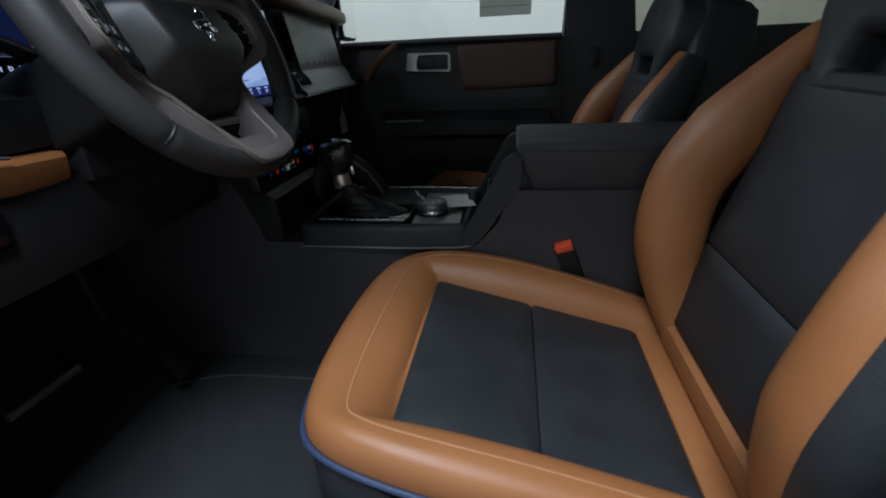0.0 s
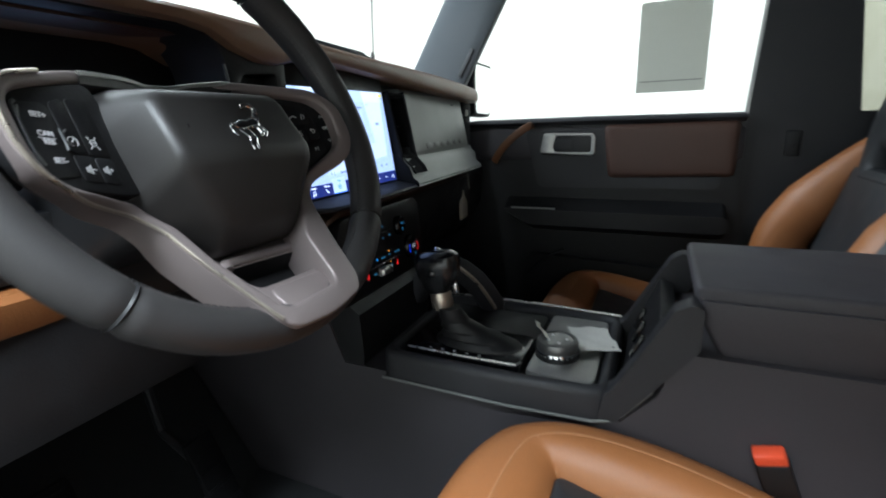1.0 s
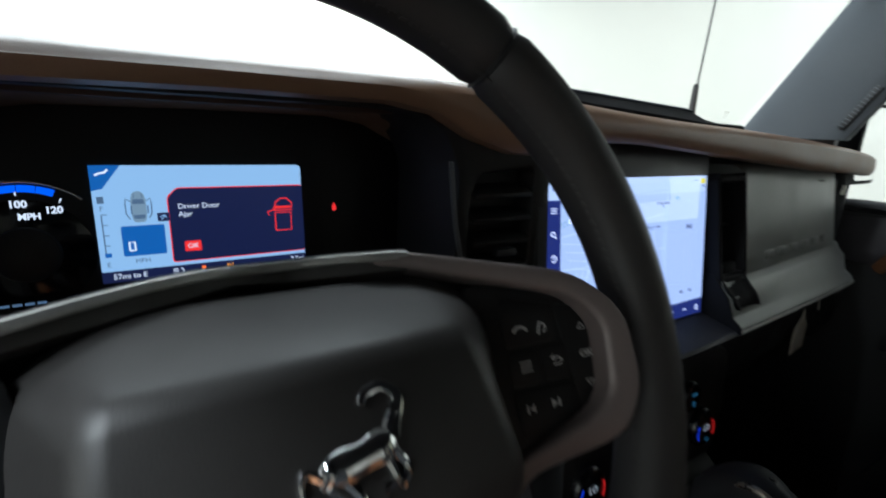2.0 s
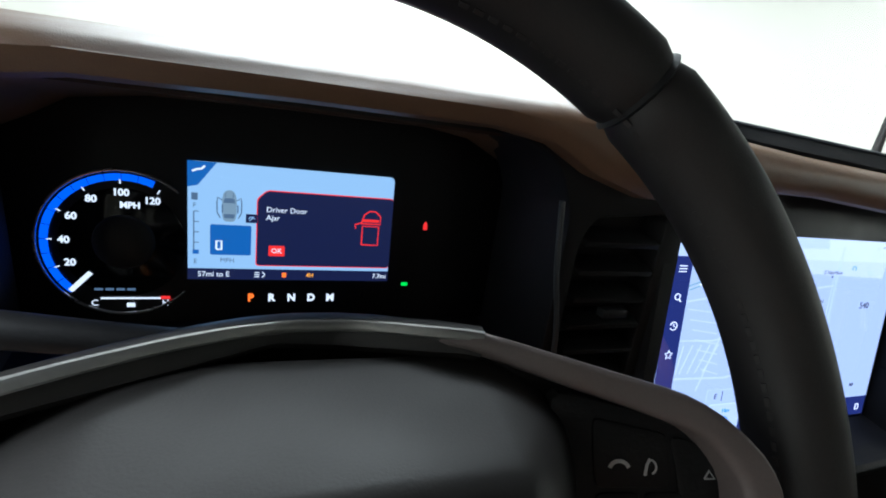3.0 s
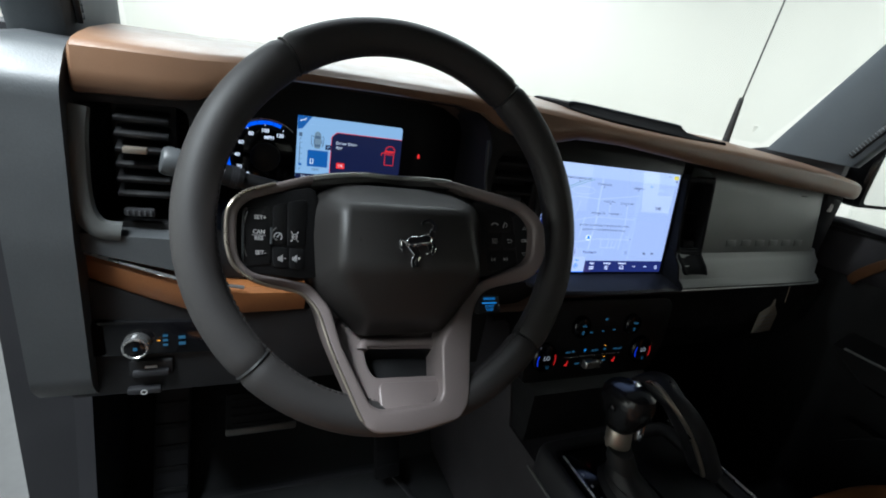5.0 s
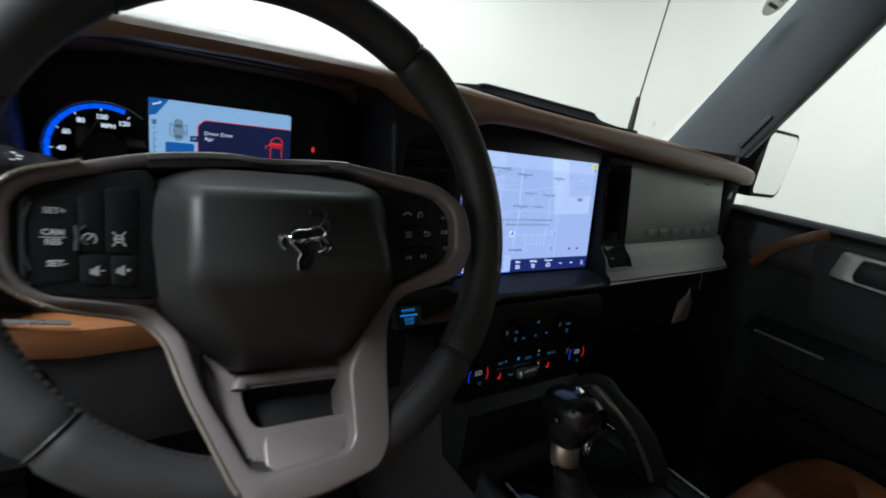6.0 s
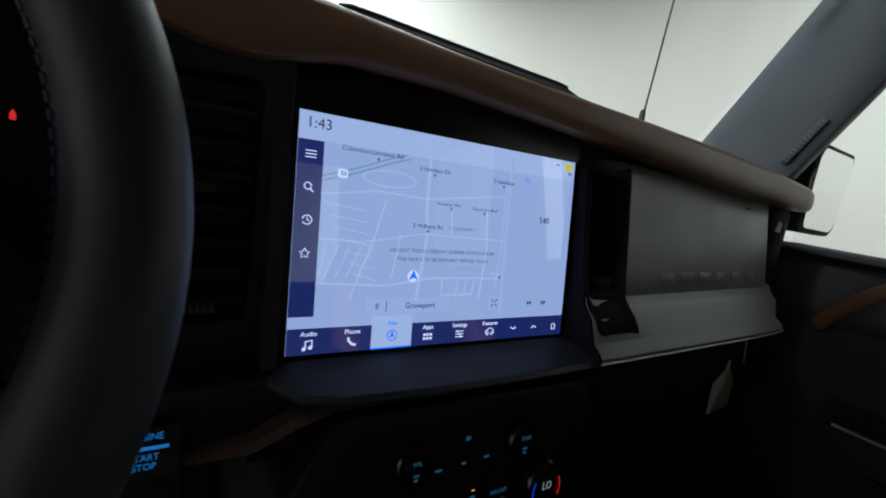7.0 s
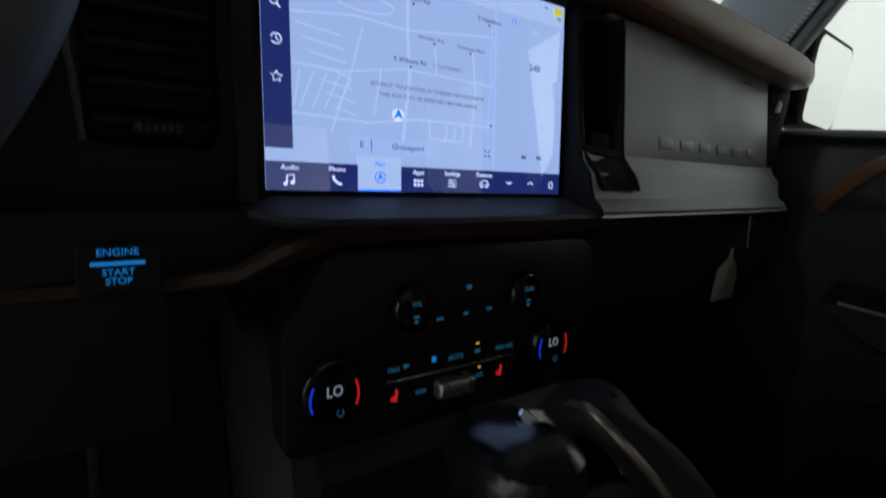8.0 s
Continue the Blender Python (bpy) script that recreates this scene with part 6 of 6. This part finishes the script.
part("door_shoulder", loft([[(x + k, y, z) for x, z in ((.704, .545), (.6935, .556), (.6905, .575), (.6910, .600), (.6945, .624), (.7010, .642), (.7120, .655), (.7300, .662), (.7300, .545))] for y, k in ((-.112, .004), (-.10, 0.0), (.25, 0.0), (.55, 0.0), (.645, .003), (.655, .010))]), "console", door, "soft charcoal door shoulder below the window")
part("upper_pad", loft([[(x, y, z) for y, z in rounded([(-.07, .475), (.40, .470), (.44, .63), (-.07, .638)], .02)] for x in (.712, .694, .690)]), "dark", door)
part("brown_insert", loft([[(x, y, z) for y, z in rounded([(-.10 + d, .508 + d), (.205 - d, .500 + d), (.222 - d, .644 - d), (-.10 + d, .648 - d)], .016)] for x, d in ((.694, 0), (.688, .002), (.6845, .006), (.6825, .014), (.6815, .030))]), "brown", door, "tan padded insert")
part("handle_frame", plate(rounded([(.242, .570), (.250, .563), (.395, .570), (.385, .626), (.250, .624), (.242, .615)], .008), .012, basis((.680, 0, 0), (0, 1, 0), (0, 0, 1)) @ Matrix.Scale(-1, 4, (0, 0, 1)), bevel=.0025, holes=(rounded([(.252, .572), (.352, .573), (.358, .585), (.350, .617), (.252, .616)], .006),)), "satin", door, "satin silver handle frame")
part("handle_cup", slab(.684, .245, .565, .700, .39, .622, .002), "black", door)
part("inner_handle", box((.6865, .335, .595), (.006, .06, .030), .003), "dark", door)
part("pull_strap", tube(spline([(.690, .535, .545), (.672, .515, .572), (.660, .475, .612), (.672, .435, .642), (.690, .42, .650)], 6), .011, .006, up=(-1, 0, 0), n=12), "strap", door, "dull tan leather pull strap")
part("armrest", loft([[(x, y, z) for y, z in rounded([(-.09, z0), (.42, z0), (.50, z1), (-.09, z1)], .015)] for x, z0, z1 in ((.702, .34, .44), (.660, .355, .418), (.648, .365, .41))]), "black", door)
part("chrome_bar", tube([(.650, .340, .4135), (.650, .470, .4135)], .004, .003, n=8), "satin", door, "bright pull bar")
part("chrome_bar", tube([(.655, .345, .365), (.660, .450, .378)], .0022, n=8), "silver", door)
part("map_pocket", loft([[(x, y, z) for y, z in rounded([(-.05, .07), (.50, .07), (.42, .27), (-.05, .25)], .02)] for x in (.702, .672, .668)]), "black", door)
part("pocket_edge", tube(spline([(.668, .315, .290), (.666, .375, .255), (.668, .430, .195)], 5), .006, .004, n=8), "dark", door)

# belt guide on the centre pillar
part_b = thing("belt_guide", (.70, -.215, .55), "grey plastic seat belt guide on the centre pillar", "seat belt guide")
part("cover", box((.712, -.215, .590), (.012, .030, .060), .004), "black", part_b)
part("clip", box((.7045, -.215, .580), (.004, .006, .012), .001), "dark", part_b)

# ---- window sheet on the passenger glass ----
sheet = thing("window_sheet", (.735, .065, .73), "grey-backed printed sheet stuck on the side window", "window sticker")
part("sheet", slab(.7345, -.014, .724, .736, .150, .945), "sticker", sheet, smooth=0)
for z, h_ in ((.752, .003),):
    part("print_line", slab(.7338, -.006, z - h_ / 2, .7344, .142, z + h_ / 2), "print", sheet, smooth=0)

# ---- stickers on the windscreen ----
WS = basis((0, .8437, .7853), (1, 0, 0), (0, -.345, .485))
gs = thing("inspection_sticker", tuple(WS @ Vector((.612, .372, .002))), "round white sticker with a green band on the windscreen", "sticker")
part("disc", plate(arc(.612, .372, .033, 0, 350, 28), .0006, WS @ Matrix.Translation((0, 0, .0016))), "disc", gs, smooth=0)
part("green_band", plate(line(arc(.612, .372, .027, 15, 165, 14), .006), .0004, WS @ Matrix.Translation((0, 0, .0024))), "green", gs, smooth=0)
part("green_band", plate(bar(.612, .360, .040, .007), .0004, WS @ Matrix.Translation((0, 0, .0024))), "green", gs, smooth=0)
for i in range(2):
    part("print_line", plate(bar(.612, .375 + .009 * i, .034, .003), .0004, WS @ Matrix.Translation((0, 0, .0024))), "print", gs, smooth=0)
es = thing("etched_marks", tuple(WS @ Vector((.58, .05, .002))), "small pale printed marks at the windscreen foot", "sticker")
for i in range(3):
    part("print_line", plate(bar(.600 + .004 * i, .046 - .006 * i, .018 - .004 * i, .0016), .0004, WS @ Matrix.Translation((0, 0, .0016))), "sticker", es, smooth=0)

# ---- outside mirror ----
mir = thing("side_mirror", (.80, .70, .66), "black outside mirror on the passenger side", "side mirror")
mo = [(.835, .684), (1.043, .680), (1.071, .700), (1.090, .836), (1.076, .860), (.850, .855), (.830, .835)]
MM = basis((0, .572, 0), (1, .10, 0), (0, 0, 1))
part("housing", loft([[MM @ Vector((.965 + (x - .965) * k, .775 + (z - .775) * k, d)) for x, z in rounded(mo, .02)] for k, d in ((1.0, .004), (1.02, -.004), (1.02, -.03), (.92, -.07), (.7, -.09))]), "rubber", mir)
part("glass", plate(rounded([(.965 + (x - .965) * .905, .773 + (z - .773) * .905) for x, z in mo], .02), .003, MM @ Matrix.Translation((0, 0, .0065))), "mirror", mir, "mirror glass reflecting the white wall", smooth=0)
part("arm", tube([(.765, .70, .665), (.84, .725, .68), (.90, .735, .70)], .025, .02, n=12), "black", mir)

# ---- aerial on the wing ----
an = thing("aerial", (.684, .942, .745), "thin black rod aerial on the wing", "aerial")
part("base", lathe([(.011, 0), (.010, .02), (.0065, .14), (.005, .148)], Matrix.Translation((.684, .942, .742)), n=14), "black", an)
part("rod", tube([(.6875, .942, .883), (.700, .942, 1.06), (.7165, .942, 1.30), (.735, .942, 1.55)], .0022, n=8), "black", an)

# ---- paper tag below the glovebox ----
tag = thing("paper_tag", (.505, .555, .41), "cream paper tag hanging below the dashboard", "tag")
part("card", plate([(.462, .408), (.546, .404), (.548, .448), (.522, .470), (.512, .492), (.503, .470), (.464, .458)], .001, basis((.032, .499, -.008), (1, .12, 0), (0, .04, 1))), "tagpaper", tag, smooth=0)
for i in range(4):
    flat("print_line", bar(.504, .448 - .010 * i, .055, .003), basis((.032, .4985, -.008), (1, .12, 0), (0, .04, 1)), "print", tag)
part("string", tube([(.540, .561, .481), (.540, .567, .530)], .0008, n=6), "tagpaper", tag)

# ---- floor mat and toe board ----
mat_ = thing("floor_mat", (-.43, .45, 0), "black ribbed floor mat in the driver footwell", "floor mat")
part("mat", plate(rounded([(-.66, .20), (-.20, .20), (-.20, .62), (-.24, .74), (-.62, .74), (-.66, .62)], .05), .010, pose(0, 0, .011), bevel=.004), "carpet", mat_)
part("edge_band", tube([(x, y, .011) for x, y in rounded([(-.655, .21), (-.205, .21), (-.205, .62), (-.245, .735), (-.615, .735), (-.655, .62)], .05)], .006, .003, n=8), "dark", mat_)
solid("wall_toe_board", side_prism([(.76, .0), (.985, .30), (.985, .0)], -.72, -.13), "carpet", "black carpeted toe board in the driver footwell", "wall", kind="structure")
# ---- pedals ----
for nm, x, y, z, w, h_, lab in (("brake_pedal", -.505, .70, .235, .11, .060, "black rubber brake pedal"), ("accelerator_pedal", -.27, .70, .12, .05, .14, "black hanging accelerator pedal")):
    pd = thing(nm, (x, y, z), lab, "pedal")
    PM = basis((x, y, z), (1, 0, 0), (0, .45, .9))
    part("pad", box((0, 0, 0), (w, h_, .014), .004, m=PM), "rubber", pd)
    for i in range(4):
        part("rib", box((0, (i - 1.5) * h_ / 4.6, .008), (w * .85, .005, .004), .001, m=PM), "rubber", pd)
    if nm == "brake_pedal":
        part("lip", box((0, -h_ / 2 - .001, .004), (w, .012, .012), .003, m=PM), "steel", pd, "dull metal lower lip")
    part("arm", tube([PM @ Vector((0, 0, -.006)), PM @ Vector((0, .1, -.08)), (x, .86, .42)], .008, n=10), "dark", pd)
fr = thing("foot_rest", (-.645, .76, .03), "ribbed black foot rest on the carpet", "foot rest")
FM = basis((-.646, .775, .14), (1, 0, 0), (0, .35, .94))
part("plate", box((0, 0, 0), (.055, .24, .03), .006, m=FM), "dark", fr)
for i in range(6):
    part("rib", box((0, -.095 + .038 * i, .016), (.048, .010, .005), .001, m=FM), "black", fr)
